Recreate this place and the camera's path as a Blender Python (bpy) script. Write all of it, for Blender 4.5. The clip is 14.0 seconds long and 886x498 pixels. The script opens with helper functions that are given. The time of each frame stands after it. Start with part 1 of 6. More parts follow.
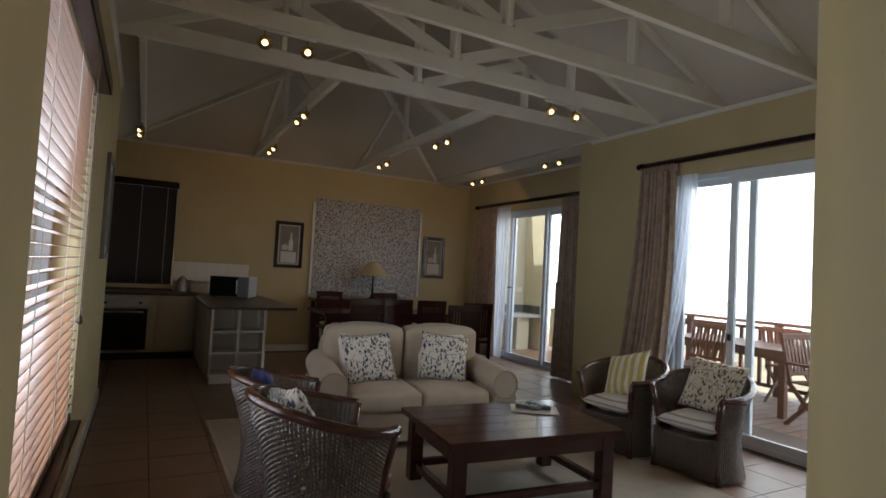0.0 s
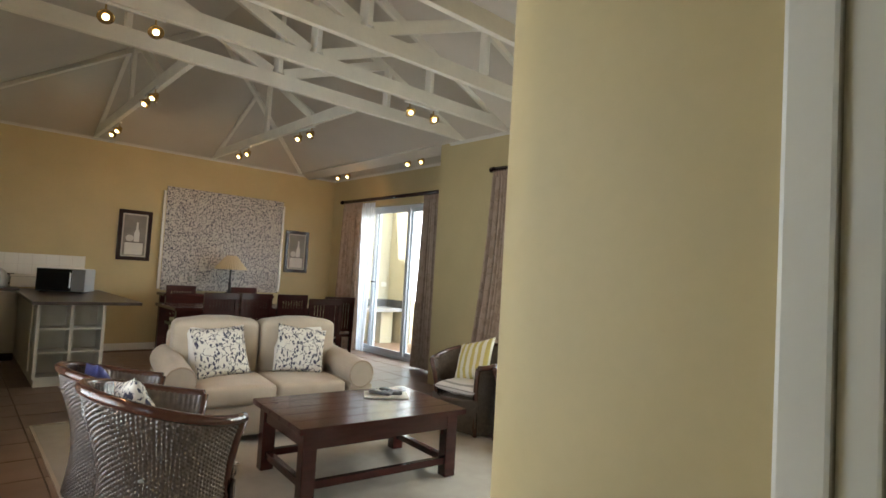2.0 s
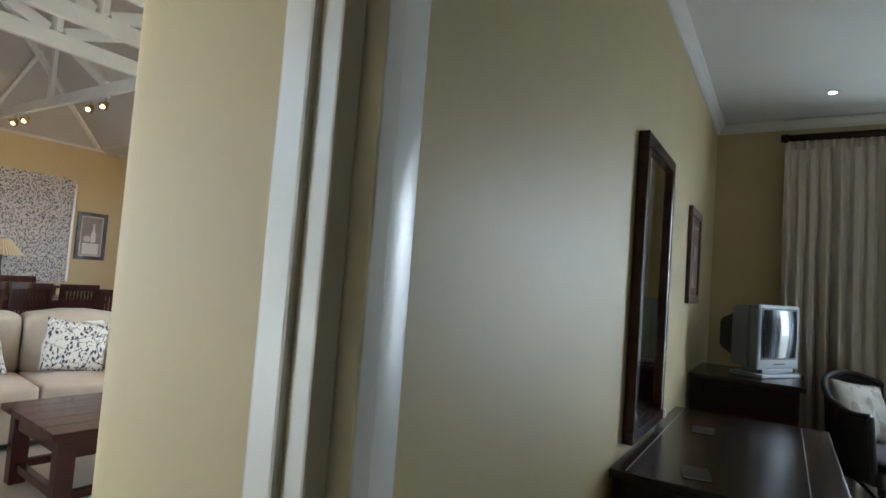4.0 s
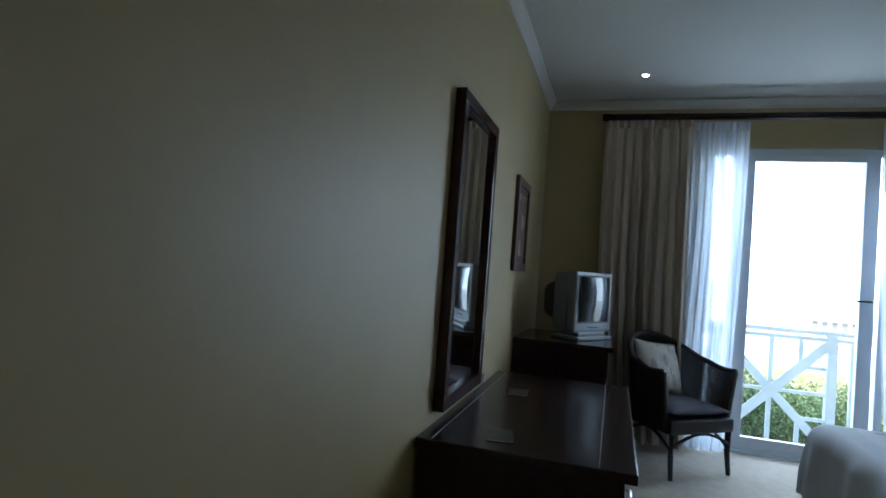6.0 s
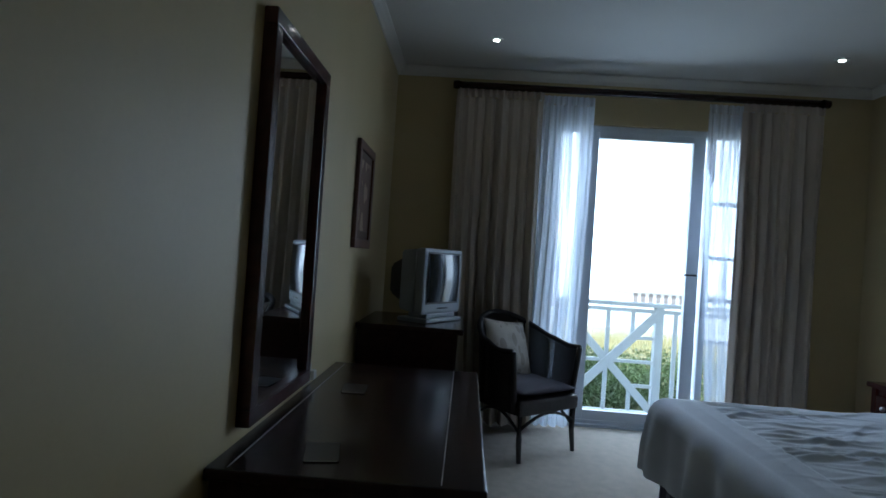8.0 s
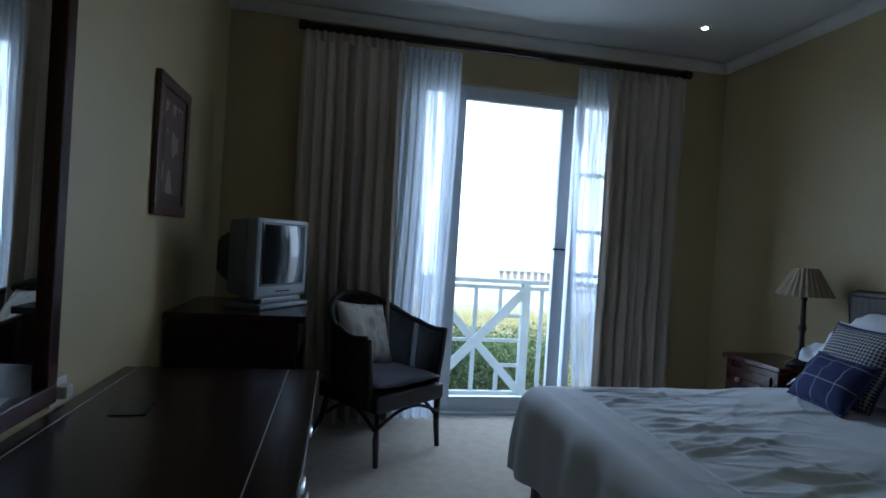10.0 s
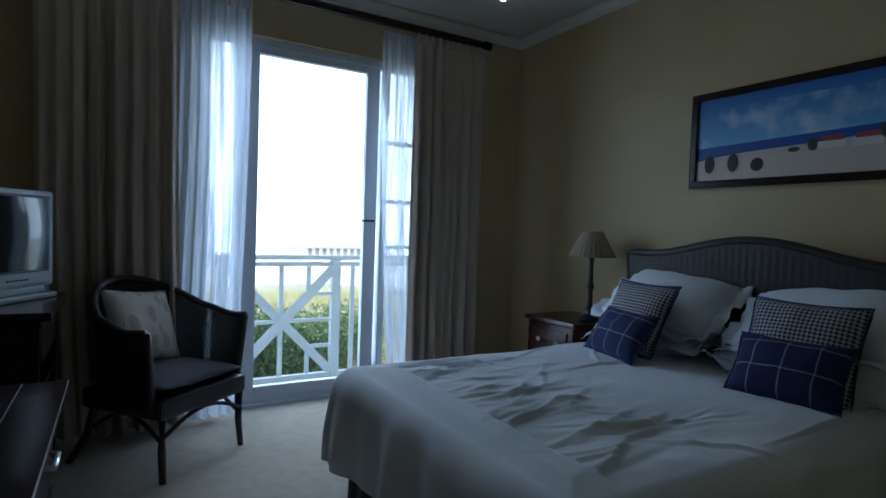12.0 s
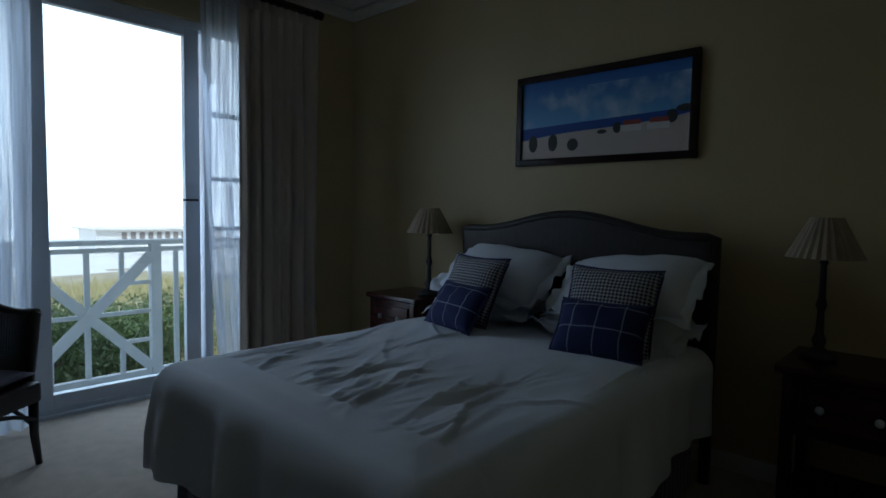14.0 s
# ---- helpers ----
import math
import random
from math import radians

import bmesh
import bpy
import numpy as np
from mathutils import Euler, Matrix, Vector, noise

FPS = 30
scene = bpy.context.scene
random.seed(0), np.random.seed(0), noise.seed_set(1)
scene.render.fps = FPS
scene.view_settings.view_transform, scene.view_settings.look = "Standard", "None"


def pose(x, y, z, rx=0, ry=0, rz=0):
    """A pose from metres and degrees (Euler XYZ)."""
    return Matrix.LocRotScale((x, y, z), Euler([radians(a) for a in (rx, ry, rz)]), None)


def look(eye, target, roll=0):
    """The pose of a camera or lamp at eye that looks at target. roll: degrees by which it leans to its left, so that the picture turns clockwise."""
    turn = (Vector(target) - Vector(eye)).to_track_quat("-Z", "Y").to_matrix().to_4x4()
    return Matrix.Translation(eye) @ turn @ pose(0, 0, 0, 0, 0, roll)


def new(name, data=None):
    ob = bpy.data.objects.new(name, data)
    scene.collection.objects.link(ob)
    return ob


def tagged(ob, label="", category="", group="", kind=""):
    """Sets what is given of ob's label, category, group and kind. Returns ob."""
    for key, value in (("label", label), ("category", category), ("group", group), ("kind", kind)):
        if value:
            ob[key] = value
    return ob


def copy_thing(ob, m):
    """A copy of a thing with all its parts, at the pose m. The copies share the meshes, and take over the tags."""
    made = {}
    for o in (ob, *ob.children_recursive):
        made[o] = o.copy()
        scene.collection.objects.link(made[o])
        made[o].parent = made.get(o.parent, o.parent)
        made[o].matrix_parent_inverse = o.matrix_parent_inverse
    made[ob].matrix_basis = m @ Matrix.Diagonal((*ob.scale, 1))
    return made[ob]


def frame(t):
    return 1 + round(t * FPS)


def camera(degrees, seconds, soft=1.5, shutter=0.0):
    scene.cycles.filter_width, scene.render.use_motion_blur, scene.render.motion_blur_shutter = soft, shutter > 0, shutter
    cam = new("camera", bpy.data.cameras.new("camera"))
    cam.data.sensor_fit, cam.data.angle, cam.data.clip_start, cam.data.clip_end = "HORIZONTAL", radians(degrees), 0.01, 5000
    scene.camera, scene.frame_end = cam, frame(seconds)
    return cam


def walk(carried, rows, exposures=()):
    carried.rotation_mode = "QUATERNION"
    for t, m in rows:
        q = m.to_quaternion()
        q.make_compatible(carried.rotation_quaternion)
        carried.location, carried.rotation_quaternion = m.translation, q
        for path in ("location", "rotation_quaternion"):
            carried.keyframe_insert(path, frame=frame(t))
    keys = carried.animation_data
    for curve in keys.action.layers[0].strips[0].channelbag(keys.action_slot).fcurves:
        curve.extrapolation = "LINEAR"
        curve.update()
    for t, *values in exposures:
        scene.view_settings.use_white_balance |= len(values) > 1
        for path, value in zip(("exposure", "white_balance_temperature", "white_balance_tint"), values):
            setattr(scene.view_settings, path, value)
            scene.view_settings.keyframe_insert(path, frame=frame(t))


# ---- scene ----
cam = camera(77.5, 14.0, soft=1.6)
PATH = [
    (0, (1.528, 0.403, 1.379), (2.475, 2.163, 1.463), 3.1),
    (0.5, (1.527, 0.358, 1.372), (2.545, 2.078, 1.457), 3.4),
    (1, (1.524, 0.309, 1.365), (2.639, 1.967, 1.454), 3.5),
    (1.5, (1.523, 0.261, 1.358), (2.738, 1.847, 1.453), 3.4),
    (2, (1.522, 0.207, 1.353), (2.851, 1.699, 1.451), 3.4),
    (2.5, (1.535, 0.152, 1.350), (2.957, 1.555, 1.452), 3.5),
    (3, (1.561, 0.095, 1.351), (3.091, 1.377, 1.475), 4.7),
    (3.5, (1.600, 0.032, 1.358), (3.214, 1.207, 1.480), 4.6),
    (4, (1.653, -0.039, 1.372), (3.349, 1.016, 1.481), 4.3),
    (6.5, (1.977, -0.152, 1.331), (3.925, 0.298, 1.381), 4.2),
    (7, (2.061, -0.145, 1.328), (4.040, 0.141, 1.372), 4.0),
    (9.5, (2.807, -0.272, 1.307), (4.796, -0.474, 1.296), 3.8),
    (10, (2.894, -0.314, 1.285), (4.858, -0.689, 1.266), 3.6),
    (10.5, (2.969, -0.346, 1.270), (4.906, -0.845, 1.236), 3.4),
    (11, (3.032, -0.370, 1.260), (4.926, -1.012, 1.212), 3.1),
    (11.5, (3.083, -0.387, 1.255), (4.912, -1.193, 1.193), 2.8),
    (12, (3.120, -0.400, 1.253), (4.842, -1.415, 1.182), 2.0),
    (12.5, (3.146, -0.409, 1.252), (4.747, -1.605, 1.169), 1.5),
    (13, (3.158, -0.416, 1.253), (4.650, -1.745, 1.153), 1.2),
    (13.5, (3.158, -0.423, 1.253), (4.571, -1.834, 1.135), 1.0),
    (14, (3.146, -0.431, 1.250), (4.507, -1.891, 1.116), 1.1),
]
EXPOSURES = [
    (0.0, 0.15, 6000, 10), (1.5, 1.3, 6200, 6), (2.2, 1.6, 6200, 5), (3.0, 1.5, 5900, 6), (3.5, 1.6, 5750, 6), (4.2, 1.9, 5450, 5), (6.3, 0.7, 4950, 4), (7.0, 0.45, 4950, 5), (9.3, 0.15, 4850, 6), (11.5, 0.15, 4850, 6), (12.5, -0.3, 4900, 5), (13.0, -0.6, 4950, 5), (14.0, -1.0, 5000, 5),
]
walk(cam, [(t, look(eye, target, roll)) for t, eye, target, roll in PATH], EXPOSURES)

# ---- world, sun, window lights ----
world = bpy.data.worlds.new("sky")
scene.world = world
world.use_nodes = True
wn = world.node_tree.nodes
sky = wn.new("ShaderNodeTexSky")
sky.sky_type, sky.sun_disc = "NISHITA", False
sky.sun_elevation, sky.sun_rotation = radians(48), radians(-80)
sky.air_density, sky.dust_density = 1.0, 3.0
wn["Background"].inputs["Strength"].default_value = 0.12
world.node_tree.links.new(sky.outputs["Color"], wn["Background"].inputs["Color"])

sun = new("sun", bpy.data.lights.new("sun", "SUN"))
sun.data.energy, sun.data.angle, sun.data.color = 4.5, radians(0.6), (1.0, 0.93, 0.82)
sun.matrix_world = look((0, 0, 0), (math.cos(radians(48)) * 0.98, -math.cos(radians(48)) * 0.17, -math.sin(radians(48))))


def window_light(name, x, y, z, sx, sz, target, power):
    ob = new(name, bpy.data.lights.new(name, "AREA"))
    ob.data.shape, ob.data.size, ob.data.size_y, ob.data.energy = "RECTANGLE", sx, sz, power
    ob.data.color = (0.88, 0.94, 1.0)
    ob.matrix_world = look((x, y, z), target)
    return ob


window_light("window_light", 7.20, -1.55, 1.25, 1.3, 2.3, (2.0, -0.2, -0.3), 15)
window_light("window_light", 6.45, 2.7, 1.25, 2.8, 2.3, (1.0, 2.7, 0.2), 9)
window_light("window_light", 7.12, 7.4, 1.25, 2.0, 2.3, (0, 7.4, 1.0), 4)
window_light("window_light", 1.085, 3.375, 1.4, 1.6, 1.9, (6, 3.375, 1.0), 32)
# added lamp in the assumed passage window, brightens the wall's end
window_light("window_light", 1.095, 1.35, 1.4, 0.9, 1.5, (6, 1.35, 1.4), 1.6)

# ---- materials ----


def mat(name, color, rough=0.6, metal=0.0, vary=0.12, scale=6.0, bump=0.0, fine=120.0, sheen=0.0, spec=0.5, stretch=(1, 1, 1), coat=0.0):
    m = bpy.data.materials.new(name)
    m.use_nodes = True
    n, lk = m.node_tree.nodes, m.node_tree.links
    b = n["Principled BSDF"]
    tc = n.new("ShaderNodeTexCoord")
    mp = n.new("ShaderNodeMapping")
    mp.inputs["Scale"].default_value = stretch
    lk.new(tc.outputs["Object"], mp.inputs["Vector"])
    big, small = n.new("ShaderNodeTexNoise"), n.new("ShaderNodeTexNoise")
    big.inputs["Scale"].default_value, small.inputs["Scale"].default_value = scale, fine
    big.inputs["Detail"].default_value, small.inputs["Detail"].default_value = 5, 3
    for q in (big, small):
        lk.new(mp.outputs["Vector"], q.inputs["Vector"])
    mix = n.new("ShaderNodeMath")
    mix.operation = "MULTIPLY_ADD"
    mix.inputs[1].default_value = 0.35
    lk.new(small.outputs["Fac"], mix.inputs[0])
    lk.new(big.outputs["Fac"], mix.inputs[2])
    ramp = n.new("ShaderNodeValToRGB")
    c = Vector(color)
    ramp.color_ramp.elements[0].position, ramp.color_ramp.elements[1].position = 0.35, 1.0
    ramp.color_ramp.elements[0].color = (*(c * (1 - vary)), 1)
    ramp.color_ramp.elements[1].color = (*[min(1, v * (1 + vary)) for v in c], 1)
    lk.new(mix.outputs[0], ramp.inputs["Fac"])
    lk.new(ramp.outputs["Color"], b.inputs["Base Color"])
    b.inputs["Roughness"].default_value, b.inputs["Metallic"].default_value = rough, metal
    b.inputs["Specular IOR Level"].default_value = spec
    b.inputs["Sheen Weight"].default_value = sheen
    b.inputs["Coat Weight"].default_value = coat
    if bump:
        bp = n.new("ShaderNodeBump")
        bp.inputs["Strength"].default_value, bp.inputs["Distance"].default_value = bump, 0.002
        lk.new(small.outputs["Fac"], bp.inputs["Height"])
        lk.new(bp.outputs["Normal"], b.inputs["Normal"])
    return m


def pattern(m, build):
    """Replace the base colour of m by the socket that build(nodes, links, coordinates, old colour) returns."""
    n, lk = m.node_tree.nodes, m.node_tree.links
    b = n["Principled BSDF"]
    old = b.inputs["Base Color"].links[0].from_socket
    tc = n.new("ShaderNodeTexCoord")
    lk.new(build(n, lk, tc, old), b.inputs["Base Color"])
    return m


def maths(n, lk, op, a, b=None, c=None):
    q = n.new("ShaderNodeMath")
    q.operation = op
    for i, v in enumerate((a, b, c)):
        if v is None:
            continue
        if isinstance(v, (int, float)):
            q.inputs[i].default_value = v
        else:
            lk.new(v, q.inputs[i])
    return q.outputs[0]


def blend(n, lk, fac, a, b):
    q = n.new("ShaderNodeMix")
    q.data_type = "RGBA"
    for s, v in ((q.inputs["Factor"], fac), (q.inputs["A"], a), (q.inputs["B"], b)):
        if isinstance(v, tuple):
            s.default_value = (*v, 1)
        else:
            lk.new(v, s)
    return q.outputs["Result"]


def split(n, lk, tc, key="Object"):
    q = n.new("ShaderNodeSeparateXYZ")
    lk.new(tc.outputs[key], q.inputs[0])
    return q.outputs


def stripes(axis, per_metre, dark, share, soft=0.0):
    def build(n, lk, tc, old):
        s = split(n, lk, tc)[axis]
        f = maths(n, lk, "FRACT", maths(n, lk, "MULTIPLY", s, per_metre))
        return blend(n, lk, maths(n, lk, "LESS_THAN", f, share), old, dark)
    return build


def checks(per_metre, dark, share=0.5, strength=0.5):
    def build(n, lk, tc, old):
        x, y, z = split(n, lk, tc)
        fx = maths(n, lk, "LESS_THAN", maths(n, lk, "FRACT", maths(n, lk, "MULTIPLY", x, per_metre)), share)
        fz = maths(n, lk, "LESS_THAN", maths(n, lk, "FRACT", maths(n, lk, "MULTIPLY", z, per_metre)), share)
        f = maths(n, lk, "MULTIPLY", maths(n, lk, "ADD", fx, fz), strength)
        return blend(n, lk, f, old, dark)
    return build


def vines(scale, dark, lines=True):
    """Sprigs: leaf cells of a stretched Voronoi on curling stems."""
    def build(n, lk, tc, old):
        warp = n.new("ShaderNodeTexNoise")
        warp.inputs["Scale"].default_value = scale * 0.35
        lk.new(tc.outputs["Object"], warp.inputs["Vector"])
        add = n.new("ShaderNodeMix")
        add.data_type = "VECTOR"
        add.inputs["Factor"].default_value = 0.06
        lk.new(tc.outputs["Object"], add.inputs["A"])
        lk.new(warp.outputs["Color"], add.inputs["B"])
        mp = n.new("ShaderNodeMapping")
        mp.inputs["Rotation"].default_value = (0, 0.6, 0)
        mp.inputs["Scale"].default_value = (1.0, 0.6, 0.5)
        lk.new(add.outputs["Result"], mp.inputs["Vector"])
        v = n.new("ShaderNodeTexVoronoi")
        v.inputs["Scale"].default_value = scale
        lk.new(mp.outputs["Vector"], v.inputs["Vector"])
        leaf = maths(n, lk, "LESS_THAN", v.outputs["Distance"], 0.36 if lines else 0.42)
        w = n.new("ShaderNodeTexVoronoi")
        w.feature = "DISTANCE_TO_EDGE"
        w.inputs["Scale"].default_value = scale * 0.42
        lk.new(add.outputs["Result"], w.inputs["Vector"])
        gate = n.new("ShaderNodeTexNoise")
        gate.inputs["Scale"].default_value = scale * 0.5
        lk.new(tc.outputs["Object"], gate.inputs["Vector"])
        stem = maths(n, lk, "MULTIPLY", maths(n, lk, "LESS_THAN", w.outputs["Distance"], 0.035), maths(n, lk, "GREATER_THAN", gate.outputs["Fac"], 0.46))
        f = maths(n, lk, "MAXIMUM", leaf, stem) if lines else leaf
        return blend(n, lk, f, old, dark)
    return build


WALL = mat("wall_paint_ochre", (0.47, 0.385, 0.21), 0.5, vary=0.06, scale=2.5, bump=0.12, fine=60, spec=0.4)
WHITE = mat("white_gloss_paint", (0.7, 0.69, 0.65), 0.25, vary=0.04, scale=4, bump=0.04)
CEIL = mat("ceiling_paint", (0.66, 0.64, 0.59), 0.8, vary=0.04, scale=2, bump=0.05)
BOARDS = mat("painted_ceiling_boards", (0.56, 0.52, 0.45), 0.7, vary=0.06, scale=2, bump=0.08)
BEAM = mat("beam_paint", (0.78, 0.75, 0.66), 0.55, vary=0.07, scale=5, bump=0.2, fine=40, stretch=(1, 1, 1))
TILE = mat("brown_floor_tile", (0.22, 0.14, 0.1), 0.35, vary=0.2, scale=5, bump=0.1)
CARPET = mat("beige_carpet", (0.45, 0.4, 0.33), 0.95, vary=0.14, scale=14, bump=0.9, fine=350)
DARKWOOD = mat("dark_stained_wood", (0.022, 0.010, 0.009), 0.24, vary=0.35, scale=4, bump=0.06, fine=60, stretch=(1, 6, 6), coat=0.08, spec=0.32)
REDWOOD = mat("mahogany_stained_wood", (0.042, 0.011, 0.009), 0.2, vary=0.35, scale=4, bump=0.06, fine=60, stretch=(1, 6, 6), coat=0.12, spec=0.4)
BLINDWOOD = mat("varnished_blind_slat", (0.25, 0.14, 0.09), 0.35, vary=0.25, scale=6, stretch=(6, 1, 6))
DARKBLIND = mat("dark_blind_slat", (0.03, 0.018, 0.014), 0.4, vary=0.25, scale=6)
ALU = mat("white_aluminium", (0.62, 0.66, 0.72), 0.35, vary=0.03)
STEEL = mat("brushed_steel", (0.55, 0.55, 0.56), 0.3, metal=1.0, vary=0.05)
BLACK = mat("black_metal", (0.015, 0.015, 0.017), 0.4, vary=0.2)
GROUT = mat("grout", (0.15, 0.11, 0.085), 0.9, vary=0.15)


def glass_material():
    m = bpy.data.materials.new("window_glass")
    m.use_nodes = True
    n, lk = m.node_tree.nodes, m.node_tree.links
    tr, gl, fr, mx = n.new("ShaderNodeBsdfTransparent"), n.new("ShaderNodeBsdfGlossy"), n.new("ShaderNodeLayerWeight"), n.new("ShaderNodeMixShader")
    gl.inputs["Roughness"].default_value = 0.02
    tr.inputs["Color"].default_value = (0.95, 0.97, 0.97, 1)
    fr.inputs["Blend"].default_value = 0.5
    up = n.new("ShaderNodeMath")
    up.operation = "POWER"
    up.inputs[1].default_value = 4.0
    lk.new(fr.outputs["Facing"], up.inputs[0])
    gain = n.new("ShaderNodeMath")
    gain.operation = "MULTIPLY_ADD"
    gain.inputs[1].default_value, gain.inputs[2].default_value = 0.6, 0.035
    lk.new(up.outputs[0], gain.inputs[0])
    lk.new(gain.outputs[0], mx.inputs[0])
    lk.new(tr.outputs[0], mx.inputs[1])
    lk.new(gl.outputs[0], mx.inputs[2])
    lk.new(mx.outputs[0], n["Material Output"].inputs["Surface"])
    return m


GLASS = glass_material()

# ---- building helpers ----


def box(bm, x0, y0, z0, x1, y1, z1, bevel=0.0, m=None):
    r = bmesh.ops.create_cube(bm, size=1.0)
    vs = r["verts"]
    for v in vs:
        v.co = Vector((x0 + (v.co.x + 0.5) * (x1 - x0), y0 + (v.co.y + 0.5) * (y1 - y0), z0 + (v.co.z + 0.5) * (z1 - z0)))
    if m is not None:
        for v in vs:
            v.co = m @ v.co
    if bevel:
        es = list({e for v in vs for e in v.link_edges})
        bmesh.ops.bevel(bm, geom=es, offset=bevel, segments=2, affect="EDGES", profile=0.6)
    return bm


def rod(bm, a, b, r0, r1=None, seg=12):
    a, b = Vector(a), Vector(b)
    r1 = r0 if r1 is None else r1
    m = Matrix.Translation((a + b) / 2) @ (b - a).to_track_quat("Z", "Y").to_matrix().to_4x4()
    bmesh.ops.create_cone(bm, cap_ends=True, segments=seg, radius1=r0, radius2=r1, depth=(b - a).length, matrix=m)
    return bm


def beam(bm, a, b, w, h, bevel=0.004):
    """A timber of width w and height h between two points."""
    a, b = Vector(a), Vector(b)
    d = (b - a).normalized()
    side = d.cross(Vector((0, 0, 1)))
    side = side.normalized() if side.length > 1e-4 else Vector((1, 0, 0))
    up = side.cross(d)
    m = Matrix((side, d, up)).transposed().to_4x4()
    m.translation = (a + b) / 2
    return box(bm, -w / 2, -(b - a).length / 2, -h / 2, w / 2, (b - a).length / 2, h / 2, bevel, m)


def tube(bm, pts, r, seg=8, closed=False):
    pts = [Vector(p) for p in pts]
    rings = []
    n = len(pts)
    for i, p in enumerate(pts):
        d = (pts[(i + 1) % n] - pts[i - 1]) if (closed or 0 < i < n - 1) else (pts[1] - pts[0] if i == 0 else pts[-1] - pts[-2])
        d.normalize()
        s = d.cross(Vector((0, 0, 1)))
        if s.length < 1e-3:
            s = d.cross(Vector((1, 0, 0)))
        s.normalize()
        u = s.cross(d)
        rr = r[i] if isinstance(r, (list, tuple)) else r
        rings.append([bm.verts.new(p + rr * (math.cos(k * 2 * math.pi / seg) * s + math.sin(k * 2 * math.pi / seg) * u)) for k in range(seg)])
    for i in range(n if closed else n - 1):
        a, b = rings[i], rings[(i + 1) % n]
        for k in range(seg):
            bm.faces.new((a[k], a[(k + 1) % seg], b[(k + 1) % seg], b[k]))
    if not closed:
        bm.faces.new(rings[0])
        bm.faces.new(rings[-1])
    return bm


def lathe(bm, profile, seg=20, x=0, y=0):
    rings = [[bm.verts.new((x + r * math.cos(k * 2 * math.pi / seg), y + r * math.sin(k * 2 * math.pi / seg), z)) for k in range(seg)] for r, z in profile]
    for a, b in zip(rings, rings[1:]):
        for k in range(seg):
            bm.faces.new((a[k], a[(k + 1) % seg], b[(k + 1) % seg], b[k]))
    bm.faces.new(rings[0])
    bm.faces.new(rings[-1])
    return bm


def sheet(bm, f, nu, nv):
    """A surface f(u, v) over the unit square."""
    g = [[bm.verts.new(f(i / nu, j / nv)) for j in range(nv + 1)] for i in range(nu + 1)]
    for i in range(nu):
        for j in range(nv):
            bm.faces.new((g[i][j], g[i + 1][j], g[i + 1][j + 1], g[i][j + 1]))
    return bm


def solid(bm, t):
    """Give every face sheet of bm the thickness t."""
    bmesh.ops.recalc_face_normals(bm, faces=bm.faces)
    bmesh.ops.solidify(bm, geom=bm.faces[:], thickness=t)
    return bm


def part(name, bm, material, parent=None, label="", smooth=False, m=None):
    bmesh.ops.recalc_face_normals(bm, faces=bm.faces)
    me = bpy.data.meshes.new(name)
    bm.to_mesh(me)
    bm.free()
    me.materials.append(material)
    if smooth:
        for p in me.polygons:
            p.use_smooth = True
    ob = new(name, me)
    if parent is not None:
        ob.parent = parent
    if m is not None:
        ob.matrix_basis = m
    if label:
        ob["label"] = label
    return ob


def thing(name, m, label, category, group=""):
    ob = new(name)
    ob.empty_display_size = 0.1
    ob.matrix_basis = m
    return tagged(ob, label, category, group)


def structure(name, bm, material, label, category):
    return tagged(part(name, bm, material), label, category, kind="structure")


B = bmesh.new


def boxes(*bs, bevel=0.0):
    bm = B()
    for b in bs:
        box(bm, *b, bevel)
    return bm


# ---- the plan ----
XP = 1.997      # passage face of the bedroom door wall
YM = 0.503      # mirror wall
XW = 6.943     # bedroom window wall
YH = -3.364    # headboard wall
XB = 2.983      # bedroom west wall
XL = 1.215      # left wall of passage and living room
YF = 9.342     # far wall
XN, XF = 6.107, 6.844  # living room's glazed walls, near and far part
YN = 5.499      # where they step
HL, HB = 3.025, 2.89  # wall plate, bedroom ceiling

# floors
structure("floor_passage", boxes((-1.755, -3.744, -0.234, 7.137, 9.711, -0.014)), GROUT, "dark grout bed under the brown floor tiles", "floor")
structure("floor_bedroom", boxes((2.085, -3.51, -0.117, 7.078, 0.562, 0)), CARPET, "beige looped wool carpet wall to wall", "floor")
# walls: bedroom
wm = boxes((2.149, YM, 0, 6.107, 0.691, 3.51))
# the wall's end, with its wide bullnose corner
end = [(XP, 0.348), (2.149, 0.348), (2.149, 0.691)] + [(2.097 - 0.1 * math.sin(radians(k * 2)), 0.591 + 0.1 * math.cos(radians(k * 2))) for k in range(46)]
low, high = [wm.verts.new((x, y, 0)) for x, y in end], [wm.verts.new((x, y, 3.51)) for x, y in end]
for k in range(len(end)):
    wm.faces.new((low[k], low[(k + 1) % len(end)], high[(k + 1) % len(end)], high[k]))
wm.faces.new(low[::-1])
wm.faces.new(high)
structure("wall_mirror", wm, WALL, "ochre painted plaster wall with a satin sheen", "wall")
structure("wall_mirror_end", boxes((6.107, YM, 0, 6.943, 0.737, 3.51)), WALL, "ochre painted plaster wall beside the bedroom window", "wall")
structure("wall_headboard", boxes((2.808, YH - 0.175, 0, 7.137, YH, 3.51)), WALL, "ochre painted plaster wall behind the bed", "wall")
structure("wall_bedroom_west", boxes((2.843, YH, 0, XB, -0.656, 3.51), (XP, -0.796, 0, 2.843, -0.656, 3.51)), WALL, "ochre painted plaster wall of the bedroom entrance", "wall")
